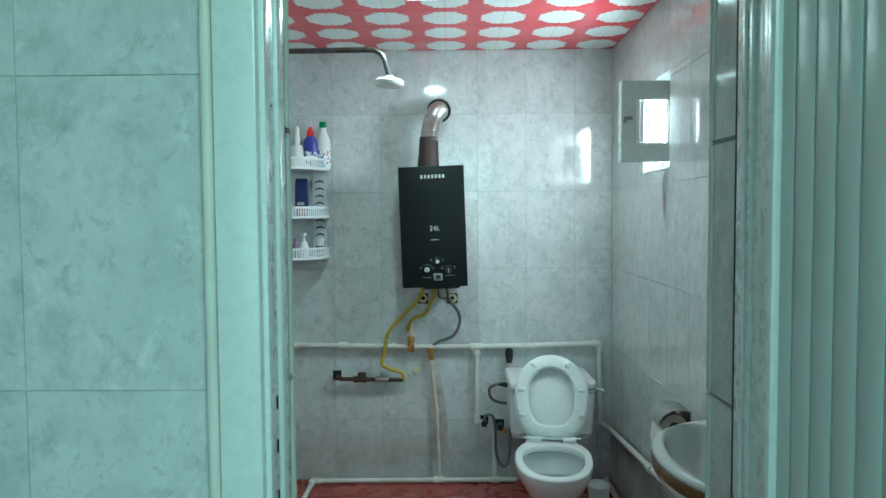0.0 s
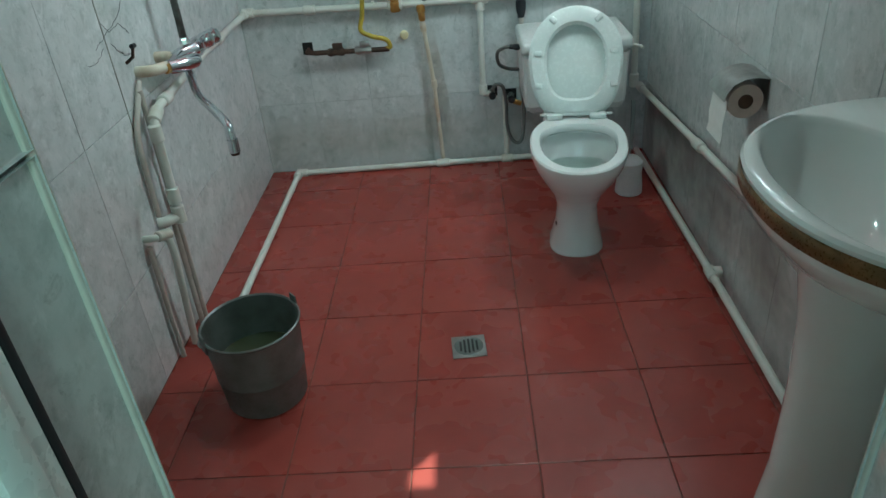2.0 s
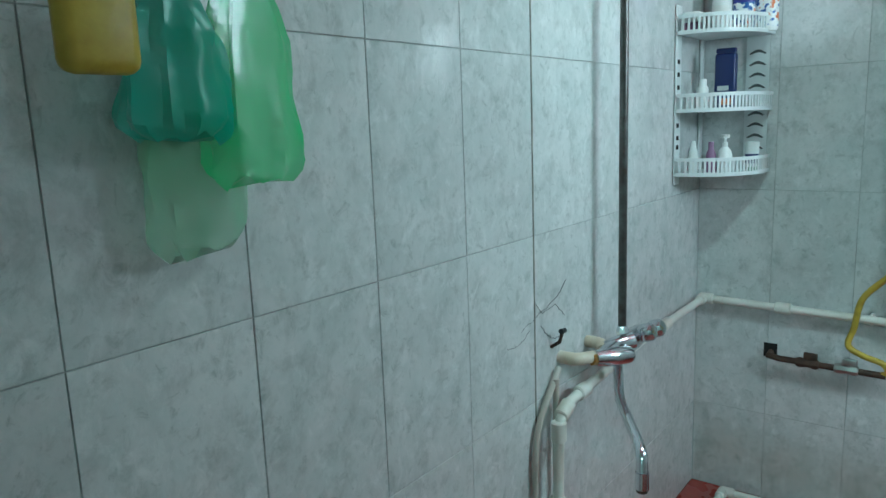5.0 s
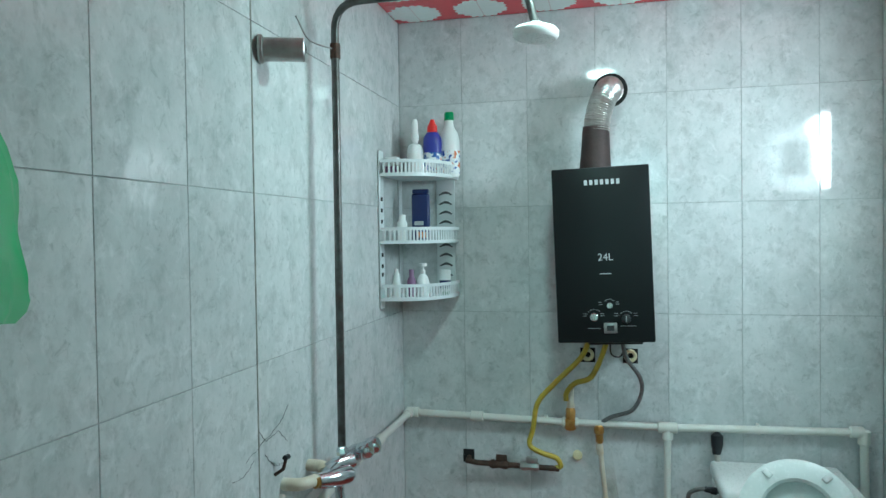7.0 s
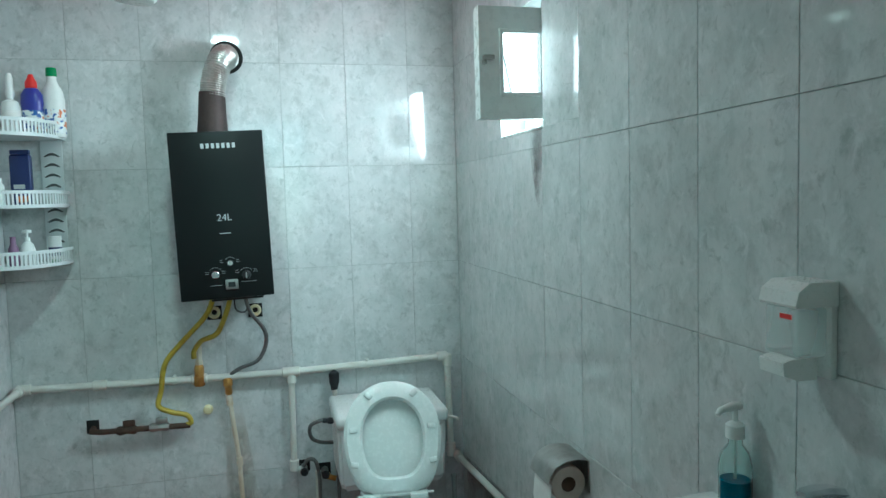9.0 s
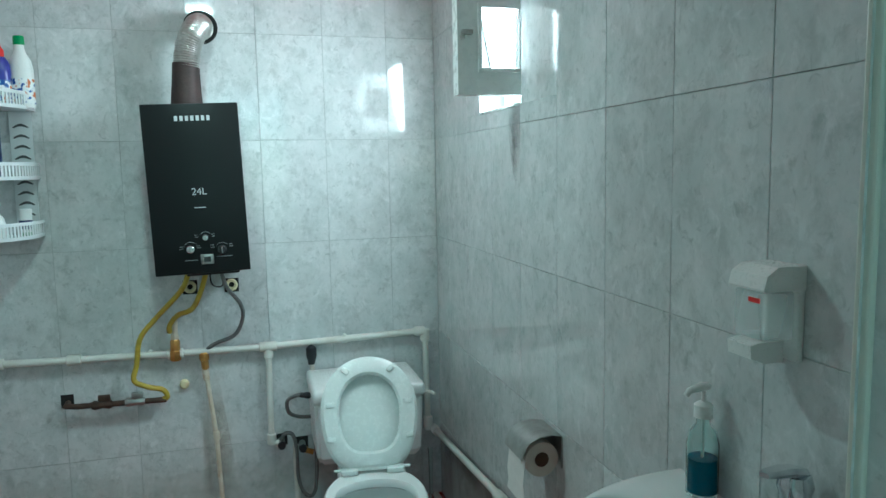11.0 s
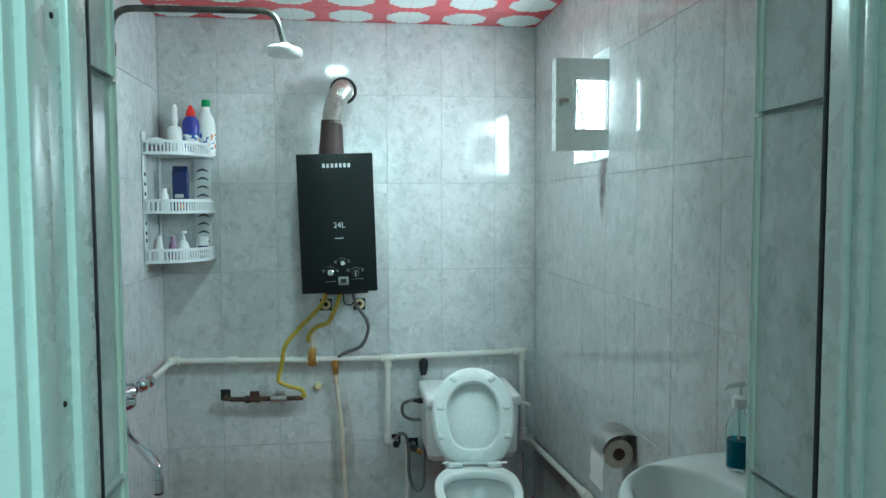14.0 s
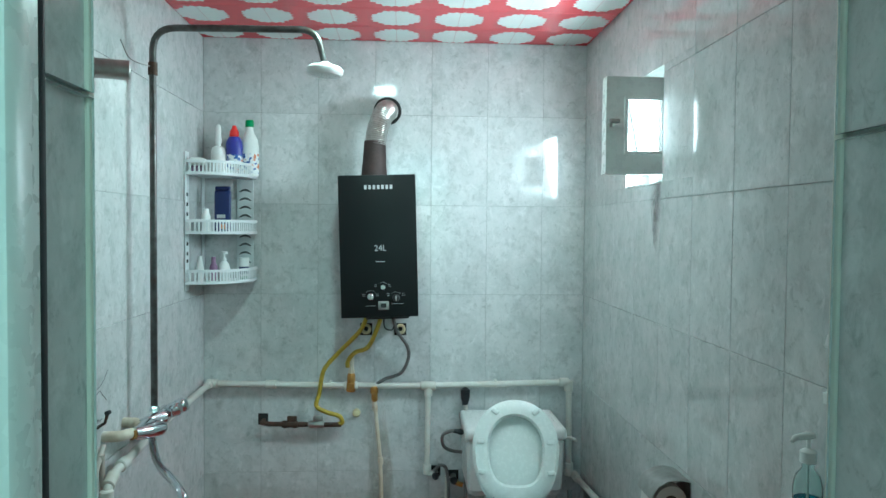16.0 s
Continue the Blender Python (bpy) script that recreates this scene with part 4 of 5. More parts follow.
for pts in ([(-1.18, 0.97), (-1.14, 0.93), (-1.08, 0.935), (-1.03, 0.90)], [(-1.20, 0.90), (-1.25, 0.88), (-1.30, 0.885)], [(-1.02, 0.99), (-1.07, 0.955), (-1.16, 0.93), (-1.24, 0.91)], [(-1.15, 0.90), (-1.10, 0.86), (-1.06, 0.85)]):
    line = smooth_line([(0.0002, y, z) for y, z in pts], 7)
    crack = tagged(make("crack", tube([p + Vector((0, random.uniform(-0.003, 0.003), random.uniform(-0.003, 0.003))) for p in line], 0.0007, 5), CRACK), "fine branching crack in the wall tiles", "crack")
hook = thing("wall_bracket", "small dark metal bracket above the tap", "bracket")
part("arm", tube([(0, -1.10, 0.835), (0.022, -1.098, 0.85), (0.03, -1.096, 0.88)], 0.0045, 8), RUST, hook)
part("head", tube([(0.03, -1.106, 0.880), (0.03, -1.086, 0.878)], 0.0065, 8), RUBBER, hook)

# ---------------------------------------------------------------- bucket and floor drain
bucket = thing("bucket", "dull galvanised bucket half full of water on the red floor", "bucket")
part("wall", lathe([(0.0, 0.004), (0.102, 0.004), (0.106, 0.0), (0.110, 0.004), (0.117, 0.10), (0.1195, 0.104), (0.118, 0.110), (0.127, 0.235), (0.132, 0.24), (0.133, 0.246), (0.129, 0.249), (0.125, 0.245), (0.115, 0.11), (0.106, 0.012), (0.0, 0.012)], 40), GALVANISED, bucket)
part("water", lathe([(0, 0.125), (0.1158, 0.125), (0.1158, 0.122), (0, 0.122)], 32), WATER, bucket, "still murky water")
for a in (70, 250):
    ear = part("ear", moved(box(-0.016, -0.003, -0.02, 0.016, 0.003, 0.034, 0.005), Matrix.Rotation(radians(a - 90), 4, "Z") @ Matrix.Translation((0, 0.131, 0.235))), GALVANISED, bucket)
bail = [Matrix.Rotation(radians(70), 4, "Z") @ Vector((0.138 * math.cos(t), 0.140 * math.sin(t), 0.238 - 0.055 * math.sin(t))) for t in (math.pi * k / 20 for k in range(21))]
part("bail_handle", tube(bail, 0.003, 8), STEEL, bucket)
bucket.matrix_basis = pose(0.318, -1.52, 0.0015, 0, 0, -30)

drain = thing("floor_drain", "square steel floor drain with a round slotted grate", "drain")
part("plate", box(-0.05, -0.05, -0.001, 0.05, 0.05, 0.0035, 0.0015, 1), STEEL, drain)
part("grate", lathe([(0, 0.0045), (0.036, 0.0045), (0.040, 0.006), (0.043, 0.0045), (0.043, 0.003), (0, 0.003)], 28), GALVANISED, drain)
for k in range(-2, 3):
    half = 0.032 * math.sqrt(max(0.05, 1 - (k / 2.8) ** 2))
    part("slot", box(k * 0.012 - 0.003, -half, 0.0046, k * 0.012 + 0.003, half, 0.0051), DARK, drain, smooth=False)
drain.matrix_basis = pose(0.884, -1.367, 0.0008, 0, 0, 4)

# ---------------------------------------------------------------- toilet
def egg(w, front, back, z, y0=0.0, n=36, power=2.3):
    ring = []
    for k in range(n):
        a = 2 * math.pi * k / n
        c, s = math.cos(a), math.sin(a)
        x = w * math.copysign(abs(c) ** (2 / power), c)
        y = math.copysign(abs(s) ** (2 / power), s)
        ring.append((x, y0 + (y * back if y > 0 else y * front), z))
    return ring


toilet = thing("toilet", "white porcelain toilet with its seat and lid raised", "toilet")
bowl = loft([egg(0.094, 0.105, 0.25, 0.0), egg(0.090, 0.10, 0.245, 0.02), egg(0.073, 0.085, 0.22, 0.10), egg(0.070, 0.09, 0.21, 0.17), egg(0.088, 0.13, 0.21, 0.225), egg(0.124, 0.205, 0.21, 0.29),
             egg(0.152, 0.262, 0.215, 0.35), egg(0.160, 0.277, 0.22, 0.383), egg(0.159, 0.279, 0.22, 0.397), egg(0.154, 0.273, 0.215, 0.402), egg(0.128, 0.240, 0.130, 0.402), egg(0.122, 0.234, 0.124, 0.394), egg(0.122, 0.234, 0.124, 0.378),
             egg(0.136, 0.246, 0.135, 0.368), egg(0.132, 0.240, 0.13, 0.335), egg(0.104, 0.18, 0.10, 0.27), egg(0.07, 0.09, 0.07, 0.19), egg(0.045, 0.05, 0.05, 0.15)])
part("bowl", bowl, PORCELAIN, toilet)
part("water", loft([egg(0.112, 0.195, 0.105, 0.284), egg(0.113, 0.196, 0.106, 0.288)]), BOWL_WATER, toilet, "water in the bowl")
part("rear_deck", box(-0.115, 0.15, 0.29, 0.115, 0.36, 0.400, 0.02, 4), PORCELAIN, toilet)
part("bolt_hole", lathe([(0, -0.004), (0.008, -0.004), (0.008, 0.002), (0, 0.003)], 12, Matrix.Translation((-0.0705, -0.03, 0.095)) @ Matrix.Rotation(radians(15), 4, "Z") @ Matrix.Rotation(radians(-90), 4, "Y")), DARK, toilet)


def plate_ring(w, v0, v1, n=40, power=2.2):
    c, h = (v0 + v1) / 2, (v1 - v0) / 2
    ring = []
    for k in range(n):
        a = 2 * math.pi * k / n
        cc, ss = math.cos(a), math.sin(a)
        square = power + (1.2 if ss < 0 else -0.15)
        ring.append((w * (1.0 - 0.04 * max(0, -ss)) * math.copysign(abs(cc) ** (2 / square), cc), c + h * math.copysign(abs(ss) ** (2 / power), ss)))
    return ring


def flat(ring, z):
    return [(x, z, v) for x, v in ring]


lean = Matrix.Translation((0, 0.185, 0.415)) @ Matrix.Rotation(radians(-25), 4, "X")
lid_rings = [flat(plate_ring(0.155, -0.004, 0.356), 0.040), flat(plate_ring(0.162, -0.012, 0.364), 0.034), flat(plate_ring(0.162, -0.012, 0.364), 0.026), flat(plate_ring(0.153, 0.0, 0.352), 0.022)]
lid = part("lid", moved(loft(lid_rings), lean), SEAT_PLASTIC, toilet, "raised white plastic lid")
out_a, out_b, in_a, in_b = plate_ring(0.163, 0.0, 0.372), plate_ring(0.153, 0.01, 0.361), plate_ring(0.102, 0.055, 0.310), plate_ring(0.110, 0.046, 0.318)
loops = [flat(out_a, 0.004), flat(out_a, -0.006), flat(out_b, -0.014), flat(in_b, -0.014), flat(in_a, -0.006), flat(in_a, 0.004), flat(out_a, 0.004)]
seat_bm = moved(loft(loops, cap_start=False, cap_end=False), lean)
bmesh.ops.remove_doubles(seat_bm, verts=seat_bm.verts, dist=1e-5)
seat = part("seat", seat_bm, SEAT_PLASTIC, toilet, "raised white seat ring")
for x, v, a in ((-0.131, 0.100, 8), (0.131, 0.100, -8), (-0.131, 0.212, 0), (0.131, 0.212, 0), (-0.078, 0.325, 40), (0.078, 0.325, -40)):
    m = lean @ Matrix.Translation((x, -0.016, v)) @ Matrix.Rotation(radians(a), 4, "Y")
    part("bumper", moved(box(-0.014, -0.005, -0.009, 0.014, 0.005, 0.009, 0.004), m), SEAT_PLASTIC, seat)
for x in (-0.075, 0.075):
    part("hinge", moved(box(x - 0.028, 0.16, 0.402, x + 0.028, 0.195, 0.422, 0.005), Matrix()), SEAT_PLASTIC, toilet, "white plastic hinge")
part("hinge_bar", tube([(-0.125, 0.182, 0.416), (0.125, 0.182, 0.416)], 0.005, 8), SEAT_PLASTIC, toilet)
toilet.matrix_basis = pose(1.283, -0.80, 0, 0, 0, -6)

cistern = thing("cistern", "white plastic cistern on the wall behind the toilet lid", "cistern")
tank = loft([[(x, y, z) for x, y in ((x0, y0), (x1, y0), (x1, -0.02), (x0, -0.02))] for x0, x1, y0, z in ((1.145, 1.55, -0.30, 0.31), (1.128, 1.562, -0.325, 0.33), (1.12, 1.57, -0.335, 0.556))])
bmesh.ops.bevel(tank, geom=tank.edges[:], offset=0.014, segments=3, affect="EDGES")
part("tank", tank, WHITE_PLASTIC, cistern)
part("tank_lid", box(1.114, -0.345, 0.553, 1.58, -0.018, 0.604, 0.018, 3), WHITE_PLASTIC, cistern)
part("flush_lever", tube([(1.578, -0.29, 0.552), (1.60, -0.29, 0.552), (1.615, -0.315, 0.554), (1.618, -0.345, 0.556)], 0.006, 10), PPR, cistern)
part("flush_pipe", tube(rounded([(1.31, -0.20, 0.315), (1.31, -0.24, 0.27), (1.295, -0.45, 0.27), (1.29, -0.60, 0.33)], 0.04), 0.02, 12), WHITE_PLASTIC, cistern)
cistern.matrix_basis = Matrix.Translation((1.345, 0, 0)) @ Matrix.Diagonal((0.90, 1.0, 1.0, 1.0)) @ Matrix.Translation((-1.345, 0, 0))
hose("supply_hose", "dark flexible hose into the cistern side", [(1.145, -0.20, 0.552), (1.095, -0.19, 0.555), (1.055, -0.17, 0.53), (1.06, -0.14, 0.475), (1.10, -0.10, 0.44), (1.16, -0.06, 0.42), (1.17, -0.035, 0.40)], 0.0075, GREY_HOSE, [((1.140, -0.20, 0.552), (1.100, -0.19, 0.555), 0.013, RUBBER)])
angle_valve = thing("angle_valve", "small chrome angle valve on the tiles", "valve", "valves beside the toilet")
part("body", tube([(0, 0.004, 0), (0, -0.035, 0), (0, -0.06, 0)], [0.014, 0.013, 0.010], 12), STEEL, angle_valve)
part("handle", lathe([(0, 0), (0.014, 0), (0.017, 0.006), (0.014, 0.02), (0, 0.021)], 8, pose(0, -0.055, 0, 90, 0, 0)), RUBBER, angle_valve)
part("plate", box(-0.025, -0.002, -0.02, 0.025, 0.0, 0.028), DARK, angle_valve)
angle_valve.matrix_basis = pose(1.030, 0, 0.315)
copy_thing(angle_valve, pose(1.112, -0.004, 0.295))
brass_tee = thing("pipe_tee", "rusty brass tee beside the valve", "fitting")
part("body", tube([(1.125, 0.004, 0.272), (1.125, -0.03, 0.272), (1.155, -0.035, 0.262)], 0.011, 8), BRASS, brass_tee)
hose("supply_hose", "grey braided hose looping between valves", [(1.028, -0.055, 0.335), (1.045, -0.06, 0.362), (1.075, -0.06, 0.352), (1.088, -0.055, 0.28), (1.09, -0.05, 0.17), (1.112, -0.06, 0.105), (1.145, -0.07, 0.10), (1.162, -0.06, 0.17), (1.165, -0.05, 0.40)], 0.0075, GREY_HOSE)
sprayer = thing("bidet_sprayer", "dark grey hand sprayer hung on the tiles", "sprayer")
part("head", tube([(1.162, -0.03, 0.70), (1.162, -0.036, 0.694), (1.162, -0.038, 0.66), (1.163, -0.036, 0.63)], [0.012, 0.021, 0.020, 0.012], 14), RUBBER, sprayer)
part("grip", tube([(1.163, -0.034, 0.632), (1.165, -0.032, 0.53)], 0.010, 10), OLD_HOSE, sprayer)
part("bracket", box(1.15, -0.02, 0.62, 1.175, 0.0, 0.645, 0.003), RUBBER, sprayer)
brush_set = thing("toilet_brush", "white toilet brush standing in its holder", "toilet brush")
part("holder", lathe([(0, 0), (0.050, 0), (0.054, 0.006), (0.047, 0.09), (0.050, 0.125), (0.044, 0.128), (0.04, 0.10), (0, 0.09)], 24), WHITE_PLASTIC, brush_set)
part("lid", lathe([(0.05, 0.127), (0.05, 0.133), (0.035, 0.15), (0.012, 0.158), (0, 0.158)], 24), WHITE_PLASTIC, brush_set)
part("handle", tube([(0, 0, 0.155), (0, 0.002, 0.30), (0, 0.004, 0.38)], [0.007, 0.008, 0.010], 10), CLEAR, brush_set)
brush_set.matrix_basis = pose(1.548, -0.43, 0.001)

# ---------------------------------------------------------------- wash basin
basin = thing("wash_basin", "white porcelain pedestal basin with a brown gilt rim band", "wash basin")
BY = -2.07


def dee(depth, half, z, wall=W - 0.003, n=40, power=2.25):
    """A half-oval outline that leans with its flat side on the wall."""
    ring = []
    for k in range(n + 1):
        a = math.pi * (k / n) - math.pi / 2
        c, s = math.cos(a), math.sin(a)
        ring.append((wall - depth * max(0.0, c) ** (2 / power), BY - half * math.copysign(abs(s) ** (2 / power), s), z))
    return ring


def oval(rx, ry, z, cx=W - 0.195, n=40):
    """An oval of the hollow, opened a little at the wall side to join the half-oval outline."""
    return [(cx - rx * math.cos(a), BY - ry * math.sin(a), z) for a in (2.75 * (2 * k / n - 1) for k in range(n + 1))]


part("bowl", loft([dee(0.16, 0.11, 0.62), dee(0.22, 0.16, 0.66), dee(0.30, 0.25, 0.72), dee(0.345, 0.31, 0.775), dee(0.352, 0.319, 0.790), dee(0.352, 0.32, 0.822), dee(0.354, 0.322, 0.830), dee(0.350, 0.318, 0.836), dee(0.343, 0.311, 0.838),
                   oval(0.134, 0.262, 0.837), oval(0.129, 0.256, 0.834), oval(0.125, 0.251, 0.825), oval(0.118, 0.238, 0.80), oval(0.105, 0.205, 0.765), oval(0.085, 0.155, 0.732), oval(0.055, 0.09, 0.707), oval(0.022, 0.03, 0.697), oval(0.004, 0.006, 0.696)]), PORCELAIN, basin)
part("gilt_band", loft([dee(0.3535, 0.3205, 0.795), dee(0.3555, 0.3225, 0.798), dee(0.3555, 0.3225, 0.820), dee(0.3535, 0.3205, 0.823)], cap_start=False, cap_end=False), GOLD_RIM, basin, "brown gilt rim band")
part("pedestal", loft([[(1.555 + (r + e) * math.cos(a), BY + 0.015 + r * math.sin(a), z) for a in (2 * math.pi * k / 28 for k in range(28))] for r, e, z in ((0.105, 0.005, 0), (0.106, 0.005, 0.02), (0.098, 0.004, 0.05), (0.086, 0.0, 0.2), (0.084, 0.0, 0.4), (0.092, 0.0, 0.55), (0.110, 0.0, 0.67))]), PORCELAIN, basin, "tapering porcelain pedestal")
part("drain_hole", lathe([(0, 0), (0.020, 0), (0.021, 0.002), (0.016, 0.003), (0, 0.001)], 20, Matrix.Translation((1.505, BY, 0.697))), CHROME, basin)
part("overflow", lathe([(0, 0), (0.014, 0), (0.015, 0.002), (0.010, 0.003), (0, 0.001)], 16, Matrix.Translation((1.612, BY + 0.02, 0.797)) @ Matrix.Rotation(radians(-60), 4, "Y")), CHROME, basin)
decal = bmesh.new()
for k in range(9):
    a, r = k * 1.3, 0.012 + 0.004 * (k % 3)
    cx, cy, cz = 1.470 + 0.010 * math.cos(a) * (k % 4), BY - 0.07 + 0.006 * k, 0.7085 - 0.0004 * k
    leaf_ring = [(cx + 0.006 * math.cos(t) * math.cos(a) - r * math.sin(t) * math.sin(a), cy + 0.006 * math.cos(t) * math.sin(a) + r * math.sin(t) * math.cos(a), cz) for t in (2 * math.pi * j / 10 for j in range(10))]
    loft([leaf_ring, [(x, y, z + 0.001) for x, y, z in leaf_ring]], decal)
tap = thing("basin_tap", "chrome single-lever basin tap", "tap")
part("body", lathe([(0, 0), (0.026, 0), (0.026, 0.006), (0.020, 0.012), (0.019, 0.09), (0.022, 0.10), (0.018, 0.115), (0, 0.118)], 24), CHROME, tap)
part("spout", tube(smooth_line([(-0.005, 0, 0.05), (-0.05, 0, 0.072), (-0.10, 0, 0.068), (-0.115, 0, 0.05)], 6), [0.013] * 19, 12), CHROME, tap)
part("lever", loft([[(x - 0.0, w * s, z + h * q) for s, q in ((-1, 0), (-0.7, 1), (0.7, 1), (1, 0), (0.7, -1), (-0.7, -1))] for x, w, z, h in ((0.01, 0.014, 0.115, 0.007), (-0.03, 0.013, 0.128, 0.006), (-0.075, 0.010, 0.138, 0.004), (-0.085, 0.006, 0.139, 0.003))]), CHROME, tap)
tap.matrix_basis = pose(1.664, BY - 0.005, 0.838, 0, 0, 25) @ Matrix.Scale(1.12, 4)
soap = thing("soap_bottle", "clear pump bottle half full of blue soap on the basin", "soap bottle")
part("bottle", lathe([(0, 0), (0.023, 0), (0.0255, 0.004), (0.0255, 0.085), (0.021, 0.105), (0.011, 0.118), (0.011, 0.13), (0.0095, 0.13), (0.0095, 0.117), (0.019, 0.103), (0.0235, 0.084), (0.0235, 0.006), (0, 0.004)], 28), CLEAR, soap)
part("liquid", lathe([(0, 0.0045), (0.0232, 0.0065), (0.0232, 0.062), (0, 0.062)], 24), SOAP, soap, "blue liquid soap")
pump = part("pump", lathe([(0, 0.128), (0.0145, 0.128), (0.0145, 0.148), (0.010, 0.152), (0.004, 0.154), (0.004, 0.172), (0, 0.172)], 18), WHITE_PLASTIC, soap, "white pump head")
part("pump_nozzle", tube([(0.010, 0, 0.176), (-0.005, 0, 0.178), (-0.030, 0, 0.175), (-0.037, 0, 0.168)], [0.006, 0.0075, 0.0055, 0.004], 10), WHITE_PLASTIC, pump)
part("dip_tube", tube([(0, 0, 0.01), (0, 0, 0.128)], 0.0022, 8), WHITE_PLASTIC, pump)
soap.matrix_basis = pose(1.670, -1.858, 0.8385, 0, 0, 10) @ Matrix.Scale(1.06, 4)

dispenser = thing("soap_dispenser", "wall soap dispenser with a clear tank and white lid", "soap dispenser")
part("back_plate", box(W - 0.012, -1.997, 1.09, W, -1.923, 1.25, 0.004), WHITE_PLASTIC, dispenser)
part("lid", loft([[(x, y, z) for x, y in ((x0, -1.998), (W - 0.001, -1.998), (W - 0.001, -1.922), (x0, -1.922))] for x0, z in ((1.631, 1.212), (1.629, 1.216), (1.634, 1.238), (1.652, 1.252))]), WHITE_PLASTIC, dispenser, "white hinged lid", smooth=False)
part("tank", box(1.634, -1.994, 1.128, W - 0.013, -1.926, 1.2115, 0.008, 3), CLEAR_SHELL, dispenser, "clear empty soap tank")
part("push_bar", loft([[(x0, -1.985, z), (1.675, -1.985, z), (1.675, -1.935, z), (x0, -1.935, z)] for x0, z in ((1.645, 1.090), (1.622, 1.100), (1.620, 1.122), (1.634, 1.1265))]), WHITE_PLASTIC, dispenser, smooth=False)
part("label_patch", box(1.6325, -1.985, 1.192, 1.6337, -1.962, 1.200), RED_PLASTIC, dispenser, smooth=False)

dispenser.matrix_basis = pose(0, -0.045, 1.252) @ Matrix.Diagonal((1.0, 1.0, 0.86, 1.0)) @ pose(0, 0, -1.252)
roll_holder = thing("paper_holder", "steel paper holder with a hanging toilet roll", "paper holder")
cover = bmesh.new()
arc = [(W - 0.002, 0.712), (1.665, 0.718), (1.63, 0.715), (1.60, 0.700), (1.583, 0.675), (1.578, 0.655)]
loft([[(x, y, z + dz) for y, dz in ((-1.243, 0), (-1.105, 0), (-1.105, 0.0022), (-1.243, 0.0022))] for x, z in arc], cover)
part("cover", cover, STEEL, roll_holder, "curved brushed steel cover")
part("back_plate", box(W - 0.003, -1.243, 0.62, W, -1.105, 0.712), STEEL, roll_holder, smooth=False)
roll = part("roll", lathe([(0.021, -0.062), (0.049, -0.062), (0.050, -0.058), (0.050, 0.058), (0.049, 0.062), (0.021, 0.062)], 36, Matrix.Translation((1.640, -1.174, 0.650)) @ Matrix.Rotation(radians(90), 4, "X")), ROLL_PAPER, roll_holder, "beige paper roll")
part("core", lathe([(0.0205, -0.063), (0.021, -0.063), (0.021, 0.063), (0.0205, 0.063), (0.018, 0.06), (0.0, 0.055), (0.0, -0.055), (0.018, -0.06), (0.0205, -0.063)], 24, Matrix.Translation((1.640, -1.174, 0.650)) @ Matrix.Rotation(radians(90), 4, "X")), SHADED_CORE, roll)
sheet = [(1.590, 0.652), (1.587, 0.62), (1.583, 0.585), (1.586, 0.55), (1.582, 0.525)]
roll_holder.matrix_basis = Matrix.Translation((W, -1.174, 0.64)) @ Matrix.Diagonal((0.92, 0.92, 0.92, 1.0)) @ Matrix.Translation((-W, 1.174, -0.64))
part("loose_sheet", loft([[(x, y, z) for y, x in ((-1.236, x), (-1.112, x), (-1.112, x + 0.001), (-1.236, x + 0.001))] for x, z in sheet]), PAPER, roll)

# ---------------------------------------------------------------- rack with bags beside the door
rack = thing("wire_rack", "dark wire rack on the tiles carrying a brush and bags", "rack")
for x in (0.004, 0.085):
    for z in (1.575, 1.632):
        part("wire", tube([(x, -2.44, z), (x, -1.985, z)], 0.004, 8), RUST, rack)
for y in (-2.44, -2.32, -2.20, -2.11, -2.03):
    part("wire", tube(rounded([(0.004, y, 1.575), (0.085, y, 1.575), (0.085, y, 1.632)], 0.01), 0.0035, 8), RUST, rack)
for y in (-2.44, -1.985):
    part("wire", tube([(0.0, y, 1.632), (0.085, y, 1.632)], 0.004, 8), RUST, rack)
brush = thing("scrub_brush", "black bristle scrubbing brush lying on the rack", "brush")
part("stem", tube([(0.075, -2.46, 1.668), (0.07, -1.985, 1.668)], 0.012, 10), RUST, brush)
part("bristle_core", tube([(0.073, -2.40, 1.668), (0.072, -2.39, 1.668), (0.071, -1.995, 1.668), (0.071, -1.985, 1.668)], [0.02, 0.031, 0.031, 0.026], 20), BRISTLE, brush)
bristles = bmesh.new()
for k in range(2600):
    a, y = random.uniform(0, 2 * math.pi), -2.40 + 0.42 * random.random()
    v = Vector((math.cos(a), random.uniform(-0.15, 0.15), math.sin(a)))
    o = Vector((0.072, y, 1.668))
    s = Vector((0.0012, 0.0012, 0))
    tip = o + v * random.uniform(0.034, 0.046) * (1 if v.z > -0.6 else 0.72)
    vs = [bristles.verts.new(q) for q in (o - s, o + s, tip)]
    bristles.faces.new(vs)
part("bristles", bristles, BRISTLE, brush, smooth=False)


